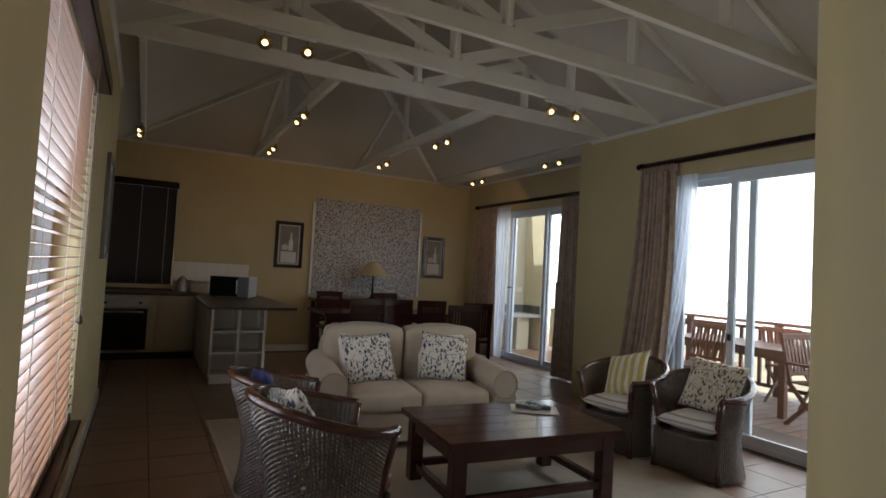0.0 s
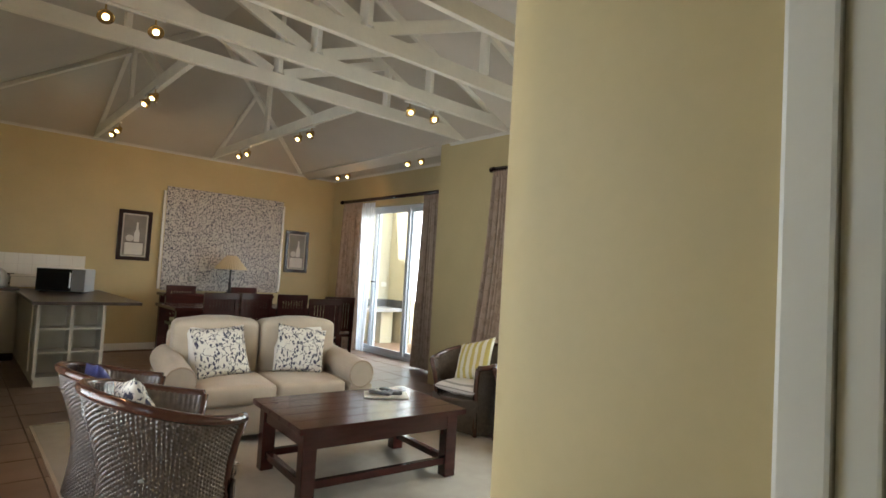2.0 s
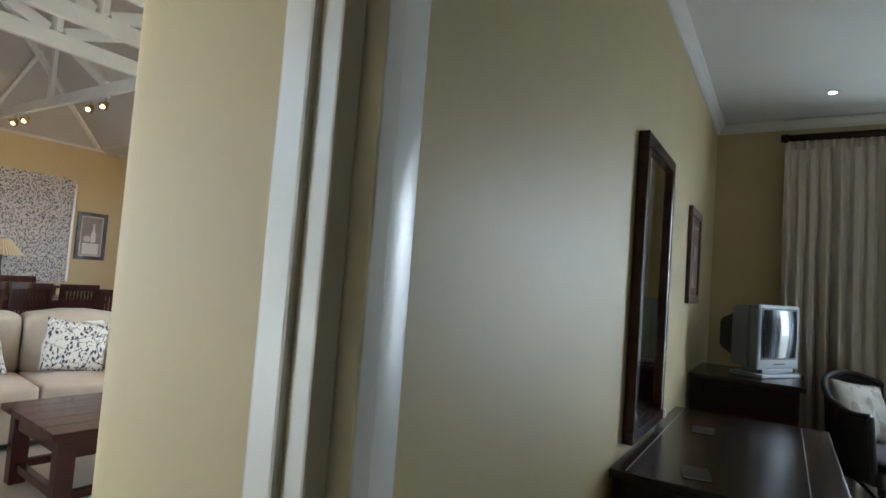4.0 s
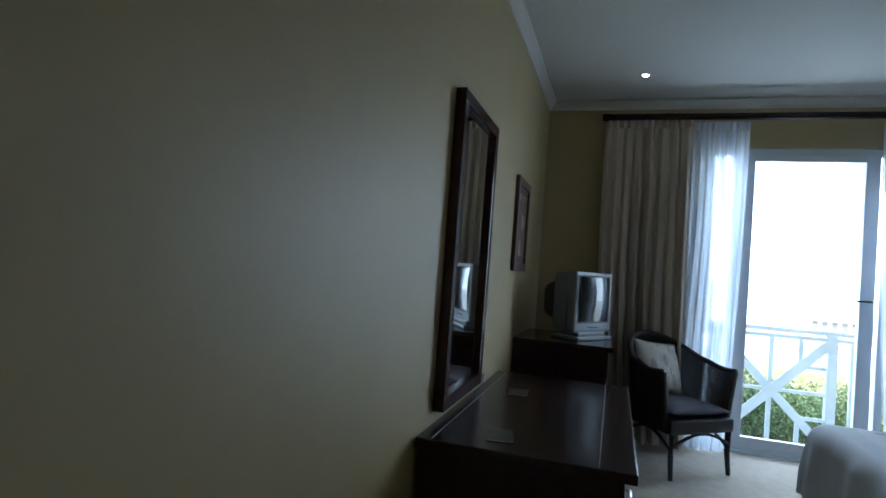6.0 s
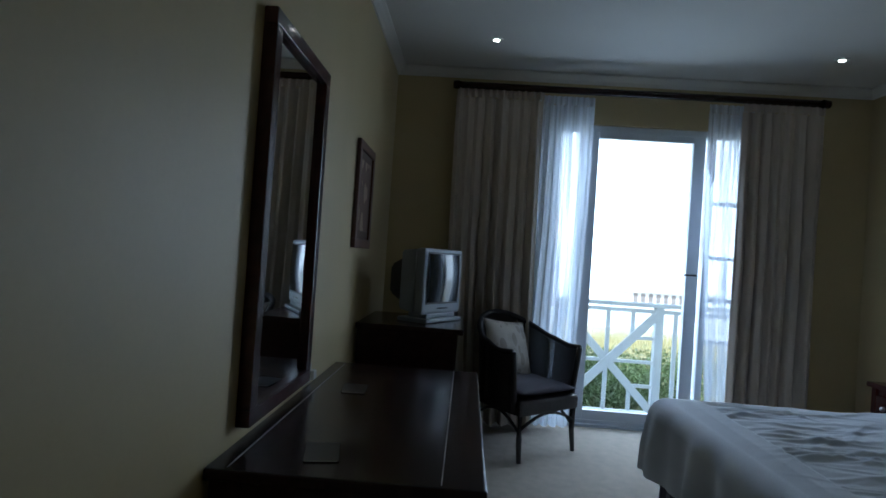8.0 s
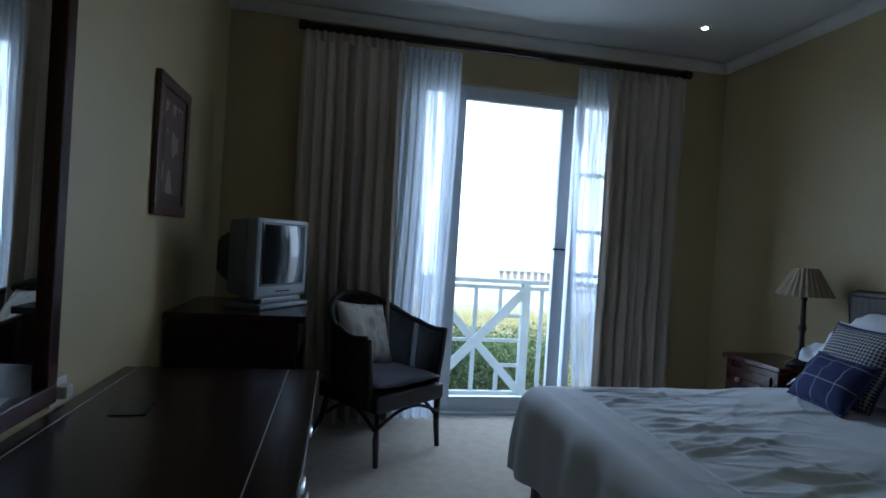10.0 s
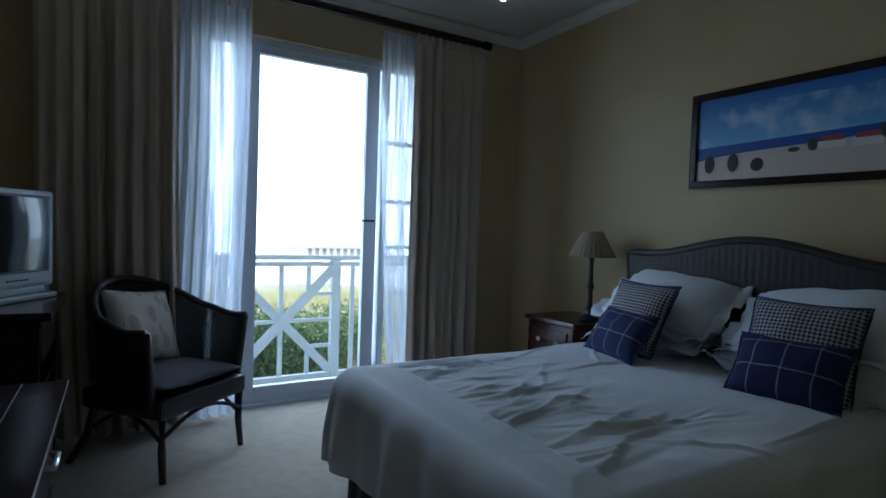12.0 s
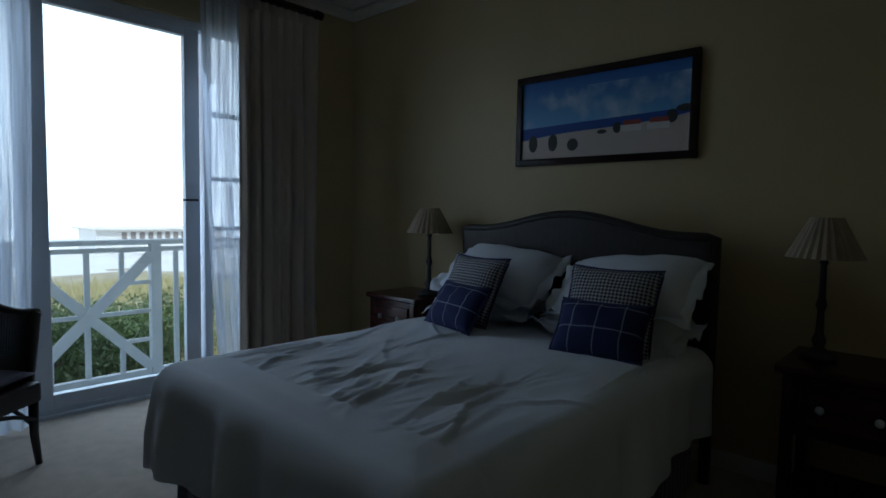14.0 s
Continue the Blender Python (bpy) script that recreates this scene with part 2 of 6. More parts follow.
structure("wall_window", boxes((XW, -0.842, 0, 7.137, YM, 3.51), (XW, YH, 0, 7.137, -2.48, 3.51), (XW, -2.48, 2.492, 7.137, -0.842, 3.51)), WALL, "ochre painted plaster wall round the balcony door", "wall")
structure("wall_door_head", boxes((XP, -0.656, 2.457, 2.149, 0.348, 3.51), (XP, -0.656, 0, 2.149, -0.503, 2.457)), WALL, "ochre plaster over and beside the bedroom doorway", "wall")
structure("ceiling_bedroom", boxes((2.149, -3.393, HB, 7.02, 0.538, HB + 0.117)), CEIL, "flat white painted bedroom ceiling", "ceiling")
# walls: living room
structure("wall_left", boxes((0.975, -3.744, 0, XL, 0.9, 3.51), (0.975, 1.8, 0, XL, 2.50, HL), (0.975, 0.9, 0, XL, 1.8, 0.65), (0.975, 0.9, 2.15, XL, 1.8, HL), (0.975, 4.25, 0, XL, 6.6, HL), (0.975, 2.50, 0, XL, 4.25, 0.40), (0.975, 2.50, 2.33, XL, 4.25, HL)), WALL, "ochre painted wall with a large blinded window", "wall")
structure("wall_kitchen_side", boxes((-1.755, 6.43, 0, 0.975, 6.6, HL), (-1.755, 6.6, 0, -1.579, YF, HL)), WALL, "ochre painted kitchen wall", "wall")
structure("wall_far", boxes((-1.755, YF, 0, 0.877, 9.535, HL), (1.895, YF, 0, 7.02, 9.535, HL), (0.877, YF, 0, 1.895, 9.535, 0.983), (0.877, YF, 2.41, 1.895, 9.535, HL)), WALL, "ochre painted end wall of the dining area", "wall")
structure("wall_glazed_far", boxes((XF, YN, 0, 7.02, 6.201, HL), (XF, 8.541, 0, 7.02, YF, HL), (XF, 6.201, 2.457, 7.02, 8.541, HL), (XN, YN - 0.175, 0, XF, YN, HL)), WALL, "ochre painted wall round the dining sliding door", "wall")
structure("wall_glazed_near", boxes((XN, 4.212, 0, 6.318, YN - 0.175, HL), (XN, 0.737, 0, 6.318, 1.228, HL), (XN, 1.228, 2.457, 6.318, 4.212, HL)), WALL, "ochre painted wall round the lounge sliding door", "wall")
structure("wall_passage_end", boxes((1.053, -3.744, 0, 2.149, -3.568, 3.51), (XP, -3.568, 0, 2.149, -0.796, 3.51)), WALL, "ochre painted wall at the passage's end", "wall")
structure("ceiling_passage", boxes((0.975, -3.744, 3.51, 7.137, 0.685, 3.627)), CEIL, "plain white painted passage ceiling", "ceiling")


# hipped ceiling over the living room
def roof_bm():
    bm = B()
    xl, xr, yf, y0, rise, xm = 0.975, 6.318, 9.535, 0.468, 1.228, 3.685
    v = [bm.verts.new(c) for c in ((xl, y0, HL), (xm, y0, HL + rise), (xr, y0, HL), (xr, yf, HL), (xl, yf, HL), (xm, yf - 2.691, HL + rise))]
    bm.faces.new((v[0], v[1], v[5], v[4]))
    bm.faces.new((v[1], v[2], v[3], v[5]))
    bm.faces.new((v[4], v[5], v[3]))
    bm.faces.new((v[0], v[2], v[1]))
    return solid(bm, 0.07)


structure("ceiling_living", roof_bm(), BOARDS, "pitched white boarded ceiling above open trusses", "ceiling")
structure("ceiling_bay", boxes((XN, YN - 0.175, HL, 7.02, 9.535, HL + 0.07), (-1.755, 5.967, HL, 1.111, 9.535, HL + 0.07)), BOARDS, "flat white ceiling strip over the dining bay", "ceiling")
# ---- more materials ----
TUBWICKER = mat("brown_wicker", (0.08, 0.056, 0.042), 0.22, spec=0.9, coat=0.25, vary=0.4, scale=30, bump=0.5, fine=260)
WICKER = mat("dark_wicker", (0.02, 0.014, 0.012), 0.5, vary=0.4, scale=30, bump=0.5, fine=260)
WICKERRIM = mat("polished_rim", (0.06, 0.022, 0.014), 0.22, vary=0.3, scale=12, coat=0.3)
SOFAC = mat("oatmeal_upholstery", (0.43, 0.35, 0.26), 0.9, vary=0.08, scale=10, bump=0.5, fine=420, sheen=0.15)
LINEN = mat("white_cotton", (0.71, 0.75, 0.83), 0.85, vary=0.03, scale=6, bump=0.25, fine=300, sheen=0.1)
CURTAIN = mat("beige_curtain", (0.47, 0.41, 0.34), 0.9, vary=0.12, scale=3, bump=0.3, fine=300, stretch=(1, 8, 1))
SKIRT = pattern(mat("grey_valance", (0.12, 0.12, 0.16), 0.9, vary=0.1), stripes(0, 30, (0.25, 0.25, 0.3), 0.3))
VINE = pattern(mat("vine_print_linen", (0.62, 0.58, 0.5), 0.9, vary=0.05, bump=0.3, fine=350), vines(46, (0.045, 0.045, 0.075)))
VINEBROWN = pattern(mat("brown_vine_print", (0.6, 0.54, 0.42), 0.9, vary=0.05, bump=0.3, fine=350), vines(46, (0.12, 0.075, 0.05)))
SPRIG = pattern(mat("sprig_roman_blind", (0.5, 0.47, 0.44), 0.9, vary=0.05, bump=0.2, fine=350), vines(68, (0.06, 0.055, 0.085), lines=False))
YSTRIPE = pattern(mat("yellow_stripe", (0.66, 0.62, 0.5), 0.9, vary=0.05, bump=0.3, fine=350), stripes(0, 13, (0.5, 0.4, 0.12), 0.5))
SEATSTRIPE = pattern(mat("seat_stripe", (0.62, 0.58, 0.52), 0.9, vary=0.05, bump=0.3, fine=350), stripes(1, 24, (0.3, 0.28, 0.25), 0.3))
CHECK = pattern(mat("navy_check", (0.5, 0.5, 0.52), 0.9, vary=0.06, bump=0.3, fine=350), checks(62, (0.012, 0.018, 0.05), 0.55, 0.5))
PLAID = pattern(mat("navy_plaid", (0.016, 0.024, 0.1), 0.9, vary=0.15, bump=0.3, fine=350), checks(9.5, (0.4, 0.42, 0.55), 0.055, 0.45))
DAMASK = pattern(mat("damask", (0.5, 0.46, 0.4), 0.85, vary=0.06, bump=0.3, fine=300), vines(18, (0.36, 0.32, 0.27), lines=False))
BLUECLOTH = mat("blue_cloth", (0.035, 0.04, 0.14), 0.9, vary=0.2)
GREYCLOTH = mat("grey_seat_cloth", (0.11, 0.1, 0.12), 0.9, vary=0.12, bump=0.3, fine=350)
SHADE = mat("pleated_shade", (0.33, 0.27, 0.19), 0.85, vary=0.1, scale=20)
TVGREY = mat("silver_plastic", (0.21, 0.23, 0.26), 0.4, vary=0.04)
TVDARK = mat("dark_plastic", (0.03, 0.03, 0.033), 0.5, vary=0.1)
SCREEN = mat("tube_glass", (0.012, 0.014, 0.016), 0.08, vary=0.1, spec=0.45)
PAPER = mat("printed_paper", (0.6, 0.58, 0.52), 0.5, vary=0.12, scale=18)
DECKWOOD = mat("weathered_deck", (0.25, 0.16, 0.12), 0.6, vary=0.25, scale=4, stretch=(6, 1, 6), bump=0.3, fine=50)
TEAK = mat("oiled_teak", (0.15, 0.065, 0.042), 0.5, vary=0.25, scale=5, stretch=(6, 1, 6))
RAILWHITE = mat("white_rail_paint", (0.62, 0.68, 0.72), 0.5, vary=0.08, scale=8, bump=0.15)
SAND = mat("dune_ground", (0.36, 0.31, 0.2), 0.95, vary=0.3, scale=0.8, bump=0.5, fine=12)
PALESAND = mat("pale_beach_sand", (0.68, 0.66, 0.61), 0.95, vary=0.08, scale=0.3, bump=0.3, fine=8)
LEAF = mat("shrub_leaves", (0.1, 0.15, 0.045), 0.6, vary=0.5, scale=6)
GRASS = mat("dry_grass", (0.5, 0.45, 0.2), 0.8, vary=0.4, scale=5)
PLASTERY = mat("patio_plaster", (0.55, 0.5, 0.36), 0.8, vary=0.06, scale=3, bump=0.2)
CONCRETE = mat("concrete_slab", (0.35, 0.34, 0.33), 0.8, vary=0.1, scale=6, bump=0.3)
PAINTWHITE = mat("painted_cupboard", (0.5, 0.46, 0.38), 0.5, vary=0.06)
WORKTOP = mat("dark_worktop", (0.05, 0.035, 0.03), 0.28, vary=0.2, scale=20)
CLEARGLASS = GLASS


def mirror_material():
    m = mat("mirror_silver", (0.86, 0.87, 0.87), 0.015, metal=1.0, vary=0.005)
    return m


MIRROR = mirror_material()


def sheer_material():
    m = bpy.data.materials.new("sheer_voile")
    m.use_nodes = True
    n, lk = m.node_tree.nodes, m.node_tree.links
    tr, tl, df, m1, m2 = n.new("ShaderNodeBsdfTransparent"), n.new("ShaderNodeBsdfTranslucent"), n.new("ShaderNodeBsdfDiffuse"), n.new("ShaderNodeMixShader"), n.new("ShaderNodeMixShader")
    for q in (tl, df):
        q.inputs["Color"].default_value = (0.74, 0.79, 0.88, 1)
    w = n.new("ShaderNodeTexNoise")
    w.inputs["Scale"].default_value = 38
    tc, mp = n.new("ShaderNodeTexCoord"), n.new("ShaderNodeMapping")
    mp.inputs["Scale"].default_value = (0.3, 1.0, 0.03)
    lk.new(tc.outputs["Object"], mp.inputs["Vector"])
    lk.new(mp.outputs["Vector"], w.inputs["Vector"])
    fac = maths(n, lk, "MAXIMUM", maths(n, lk, "MULTIPLY_ADD", w.outputs["Fac"], 1.1, -0.36), 0.03)
    m1.inputs[0].default_value = 0.55
    lk.new(df.outputs[0], m1.inputs[1])
    lk.new(tl.outputs[0], m1.inputs[2])
    lk.new(fac, m2.inputs[0])
    lk.new(m1.outputs[0], m2.inputs[1])
    lk.new(tr.outputs[0], m2.inputs[2])
    lk.new(m2.outputs[0], n["Material Output"].inputs["Surface"])
    return m


SHEER = sheer_material()


def lamp_material(name, color, strength):
    m = bpy.data.materials.new(name)
    m.use_nodes = True
    b = m.node_tree.nodes["Principled BSDF"]
    b.inputs["Emission Color"].default_value = (*color, 1)
    b.inputs["Emission Strength"].default_value = strength
    return m


BULB = lamp_material("lit_halogen", (1.0, 0.7, 0.3), 5)
BULBCOOL = lamp_material("lit_downlight", (1.0, 0.9, 0.7), 20)

# ---- trim of the setting ----
# steel door frame of the bedroom doorway: outer face, step and jamb on both sides
fr = structure("door_frame", boxes((1.979, 0.311, 0, 2.016, 0.348, 2.47), bevel=0.004), WHITE, "white gloss painted steel door frame, door out of view", "door frame")
for y0, y1, x0, x1 in ((0.284, 0.311, 1.987, 2.016), (0.260, 0.3475, 2.016, 2.043), (0.314, 0.3475, 2.043, 2.156), (-0.455, -0.43, 1.987, 2.016), (-0.503, -0.43, 2.016, 2.041), (-0.503, -0.415, 2.041, 2.156)):
    part("jamb", boxes((x0, y0, 0, x1, y1, 2.44), bevel=0.003), WHITE, fr)
part("jamb_face", sheet(B(), lambda u, v: (2.044 + 0.111 * u, 0.3138 - 0.006 * (1 - (2 * u - 1) ** 2), 2.43 * v), 16, 2), WHITE, fr, smooth=True)
part("architrave", boxes((1.979, -0.52, 0, 2.016, -0.455, 2.47), bevel=0.004), WHITE, fr)
part("frame_head", boxes((1.987, -0.5, 2.40, 2.151, 0.43, 2.47), bevel=0.004), WHITE, fr)


def coving(name, pts, zc, material, label, k=1.0):
    """A cornice strip along the walls; pts: (x0, y0, x1, y1, nx, ny), n pointing into the room."""
    bm = B()
    for x0, y0, x1, y1, nx, ny in pts:
        prof = [(k * p, k * q) for p, q in ((0, 0), (0, -0.075), (0.012, -0.075), (0.02, -0.05), (0.045, -0.025), (0.06, -0.015), (0.06, 0))]
        a = [bm.verts.new((x0 + nx * p, y0 + ny * p, zc + q)) for p, q in prof]
        b = [bm.verts.new((x1 + nx * p, y1 + ny * p, zc + q)) for p, q in prof]
        for i in range(len(prof)):
            l = (i + 1) % len(prof)
            bm.faces.new((a[i], a[l], b[l], b[i]))
        bm.faces.new(a)
        bm.faces.new(b)
    return structure(name, bm, material, label, "cornice")


coving("trim_bedroom_cornice", [(2.15, YM, XW, YM, 0, -1), (XW, YM, XW, YH, -1, 0), (XB, YH, XW, YH, 0, 1), (XB, -0.656, XB, YH, 1, 0)], HB - 0.002, CEIL, "white coved plaster cornice round the bedroom ceiling")
coving("trim_living_cornice", [(-1.5, YF, XF, YF, 0, -1), (XF, YF, XF, YN, -1, 0), (XN, YN - 0.18, XN, 0.74, -1, 0), (XL, 6.58, XL, 0.7, 1, 0)], HL - 0.002, CEIL, "white wooden trim where walls meet the sloping ceiling", 0.45)
structure("baseboard_bedroom", boxes((2.16, YM - 0.014, 0, 6.9, YM, 0.09), (XW - 0.014, -0.84, 0, XW, YM - 0.014, 0.09), (XW - 0.014, YH, 0, XW, -2.48, 0.09), (XB, YH, 0, XW - 0.014, YH + 0.014, 0.09)), WHITE, "white painted bedroom skirting board", "baseboard")
structure("baseboard_living", boxes((XL, 0.7, 0, XL + 0.015, 6.6, 0.1), (2.9, YF - 0.015, 0, XF, YF, 0.1), (XF - 0.015, YN, 0, XF, 6.2, 0.1), (XN - 0.015, 4.22, 0, XN, YN - 0.19, 0.1), (2.1, 0.691, 0, 6.1, 0.706, 0.1)), WHITE, "white painted living room skirting board", "baseboard")


# ---- glazing ----
def pane(bm_args, parent):
    ob = part("pane", boxes(bm_args), GLASS, parent)
    ob.visible_shadow = False
    return ob


def frame_x(name, x, y0, y1, z0, z1, w, d, parent, material=None):
    """A rectangular frame in the plane x: four bars of width w and depth d."""
    bm = B()
    box(bm, x - d / 2, y0, z0, x + d / 2, y0 + w, z1, 0.003)
    box(bm, x - d / 2, y1 - w, z0, x + d / 2, y1, z1, 0.003)
    box(bm, x - d / 2, y0 + w, z0, x + d / 2, y1 - w, z0 + w, 0.003)
    box(bm, x - d / 2, y0 + w, z1 - w, x + d / 2, y1 - w, z1, 0.003)
    return part(name, bm, material or ALU, parent)


w1 = tagged(new("window_1"), "white aluminium balcony door with narrow barred sidelights", "balcony door", kind="structure")
frame_x("window_frame", 7.02, -2.478, -0.844, 0.0, 2.49, 0.05, 0.08, w1)
for y in (-1.085, -2.135):
    part("mullion", boxes((6.98, y - 0.025, 0.05, 7.06, y + 0.025, 2.44), bevel=0.003), ALU, w1)
leaf = frame_x("door_leaf", 7.01, -2.08, -1.11, 0.03, 2.488, 0.098, 0.05, w1)
pane((7.008, -1.984, 0.125, 7.014, -1.206, 2.392), leaf)
hd = part("door_handle", boxes((6.94, -2.05, 1.29, 6.985, -2.03, 1.306), (6.935, -2.05, 1.29, 6.948, -1.945, 1.304), bevel=0.004), BLACK, leaf, "black lever handle")
for y0, y1 in ((-1.06, -0.894), (-2.428, -2.16)):
    pane((7.014, y0, 0.05, 7.02, y1, 2.44), w1)
    for z in (0.75, 1.1, 1.45, 1.9) if y0 < -2 else ():
        part("glazing_bar", boxes((7.0, y0, z - 0.015, 7.04, y1, z + 0.015)), ALU, w1)
part("threshold", boxes((6.94, -2.478, 0.0, 7.14, -0.844, 0.02)), ALU, w1)

w2 = tagged(new("window_2"), "white aluminium sliding door of the lounge, closed", "sliding door", kind="structure")
frame_x("window_frame", 6.25, 1.232, 4.208, 0.0, 2.455, 0.05, 0.09, w2)
for x, y0, y1 in ((6.27, 1.28, 2.4), (6.23, 2.35, 3.60), (6.27, 3.38, 4.16)):
    s = frame_x("sash", x, y0, y1, 0.05, 2.41, 0.065, 0.035, w2)
    pane((x - 0.003, y0 + 0.065, 0.115, x + 0.003, y1 - 0.065, 2.345), s)
    if y0 == 2.35:
        part("pull_handle", tube(B(), [(6.212, 3.57, 0.98), (6.18, 3.57, 1.0), (6.18, 3.57, 1.24), (6.212, 3.57, 1.26)], 0.012), ALU, s, "bowed white pull handle")
        part("lock", boxes((6.2, 3.555, 0.9, 6.214, 3.585, 0.96), bevel=0.003), BLACK, s, "small black lock")

w3 = tagged(new("window_3"), "white aluminium sliding door of the dining area, half open", "sliding door", kind="structure")
frame_x("window_frame", 6.95, 6.203, 8.539, 0.0, 2.455, 0.05, 0.09, w3)
for x, y0, y1 in ((6.97, 7.95, 8.49), (6.93, 7.08, 8.05), (6.97, 6.25, 7.12)):
    s = frame_x("sash", x, y0, y1, 0.05, 2.41, 0.065, 0.035, w3)
    pane((x - 0.003, y0 + 0.065, 0.115, x + 0.003, y1 - 0.065, 2.345), s)
    if y0 == 7.08:
        part("door_handle", boxes((6.88, 8.0, 1.18, 6.91, 8.02, 1.2), (6.88, 7.9, 1.18, 6.89, 8.02, 1.2)), BLACK, s, "black handle")

w4 = tagged(new("window_4"), "white framed side window behind the wooden blind", "window", kind="structure")
frame_x("window_frame", 1.02, 2.502, 4.248, 0.402, 2.328, 0.06, 0.07, w4)
for y in (3.08, 3.66):
    part("mullion", boxes((0.99, y - 0.03, 0.46, 1.05, y + 0.03, 2.27), bevel=0.003), ALU, w4)
pane((1.017, 2.562, 0.46, 1.023, 4.188, 2.27), w4)
part("window_sill", boxes((1.06, 2.47, 0.372, XL + 0.05, 4.28, 0.402), bevel=0.006), REDWOOD, w4, "stained timber sill")

# assumed window, never in view, added as an opening for the passage lamp
w6 = tagged(new("window_6"), "plain white framed window, assumed out of view to light the passage", "window", kind="structure")
frame_x("window_frame", 1.02, 0.902, 1.798, 0.652, 2.148, 0.05, 0.07, w6)
pane((1.017, 0.952, 0.702, 1.023, 1.748, 2.098), w6)

w5 = tagged(new("window_5"), "kitchen window behind a dark closed blind", "window", kind="structure")
bm = B()
for a in ((0.879, 0.985, 0.94, 2.408), (1.833, 0.985, 1.893, 2.408), (0.94, 0.985, 1.833, 1.04), (0.94, 2.35, 1.833, 2.408)):
    box(bm, a[0], 9.42, a[1], a[2], 9.48, a[3], 0.003)
part("window_frame", bm, ALU, w5)
pane((0.94, 9.447, 1.04, 1.833, 9.453, 2.35), w5)


# ---- curtains ----
def curtain(name, x, y0, y1, z0, z1, folds, amp, material, label, flare=0.0, seed=0, shift=0.0, group="", pinch=0.0):
    """A pleated curtain hanging in the plane x between y0 and y1; flare widens the foot, shift moves it along the wall."""
    m = pose(x, (y0 + y1) / 2, z0)
    ob = thing(name, m, label, "curtain", group)
    w, h = y1 - y0, z1 - z0

    def f(u, v):
        k = 1 - v
        ph = 2 * math.pi * folds * u + 0.9 * math.sin(5 * u + seed) + 0.25 * math.sin(9 * v + seed)
        a = amp * (0.55 + 0.55 * k) * (0.8 + 0.35 * math.sin(11 * u + 2 * seed))
        y = (u - 0.5) * w * (1 + flare * k) + shift * k * k + pinch * math.sin(math.pi * v) * (u - 0.5)
        return (a * math.sin(ph) + 0.3 * a * math.sin(2.3 * ph + 1), y + 0.15 * a * math.cos(ph), v * (h - 0.07) + 0.004 * math.sin(ph))

    part("cloth", sheet(B(), f, int(folds * 14), 16), material, ob, smooth=True)

    def g(u, v):
        ph = 2 * math.pi * folds * 1.5 * u + seed
        return (0.45 * amp * math.sin(ph), (u - 0.5) * w, h - 0.07 + v * 0.07)

    part("pleated_heading", sheet(B(), g, int(folds * 16), 3), material, ob, smooth=True)
    return ob


def curtain_rod(x, y0, y1, z, wallx, label):
    ob = thing("curtain_rod", pose(x, y0, z), label, "curtain rod")
    L = y1 - y0
    part("pole", rod(B(), (0, 0, 0), (0, L, 0), 0.028, seg=16), DARKWOOD, ob, smooth=True)
    for y, s in ((0, -1), (L, 1)):
        bm = B()
        rod(bm, (0, y, 0), (0, y + s * 0.05, 0), 0.036, 0.03, 16)
        part("finial", bm, DARKWOOD, ob)
    for y in (0.12, L - 0.12):
        part("bracket", rod(B(), (0, y, 0), (wallx - x, y, 0), 0.014), DARKWOOD, ob)
    return ob


curtain_rod(6.71, -2.83, -0.025, 2.685, XW, "dark stained wooden curtain pole over the balcony door")
curtain("curtain", 6.72, -0.70, -0.01, 0.03, 2.665, 8, 0.05, CURTAIN, "heavy beige pleated curtain drawn aside at the balcony door", seed=1, group="bedroom curtains", shift=-0.06)
curtain("curtain", 6.72, -2.86, -2.24, 0.03, 2.665, 7, 0.05, CURTAIN, "heavy beige pleated curtain drawn aside at the balcony door", seed=3, group="bedroom curtains")
curtain("sheer_curtain", 6.82, -1.12, -0.66, 0.02, 2.67, 7, 0.022, SHEER, "translucent white voile curtain beside the balcony door", seed=2, group="bedroom sheers", shift=0.06)
curtain("sheer_curtain", 6.82, -2.42, -2.02, 0.02, 2.67, 6, 0.022, SHEER, "translucent white voile curtain beside the balcony door", seed=5, group="bedroom sheers", shift=-0.12)


# ---- soft things ----
def pillow_bm(w, h, t, n=16, seed=0, crease=0.014):
    bm = B()
    for side in (1, -1):
        def f(u, v, side=side):
            a, b = 2 * u - 1, 2 * v - 1
            puff = max(0.0, (1 - abs(a) ** 2.6) * (1 - abs(b) ** 2.6)) ** 0.55
            x = a * w / 2 * (1 - 0.07 * (1 - b * b) * abs(a))
            z = b * h / 2 * (1 - 0.07 * (1 - a * a) * abs(b))
            c = crease * noise.noise(Vector((a * 3 + seed, b * 3, side * 5))) * puff
            return (x, side * (t / 2 * puff + c) , z + h / 2)
        sheet(bm, f, n, n)
    bmesh.ops.remove_doubles(bm, verts=bm.verts, dist=0.0015)
    return bm


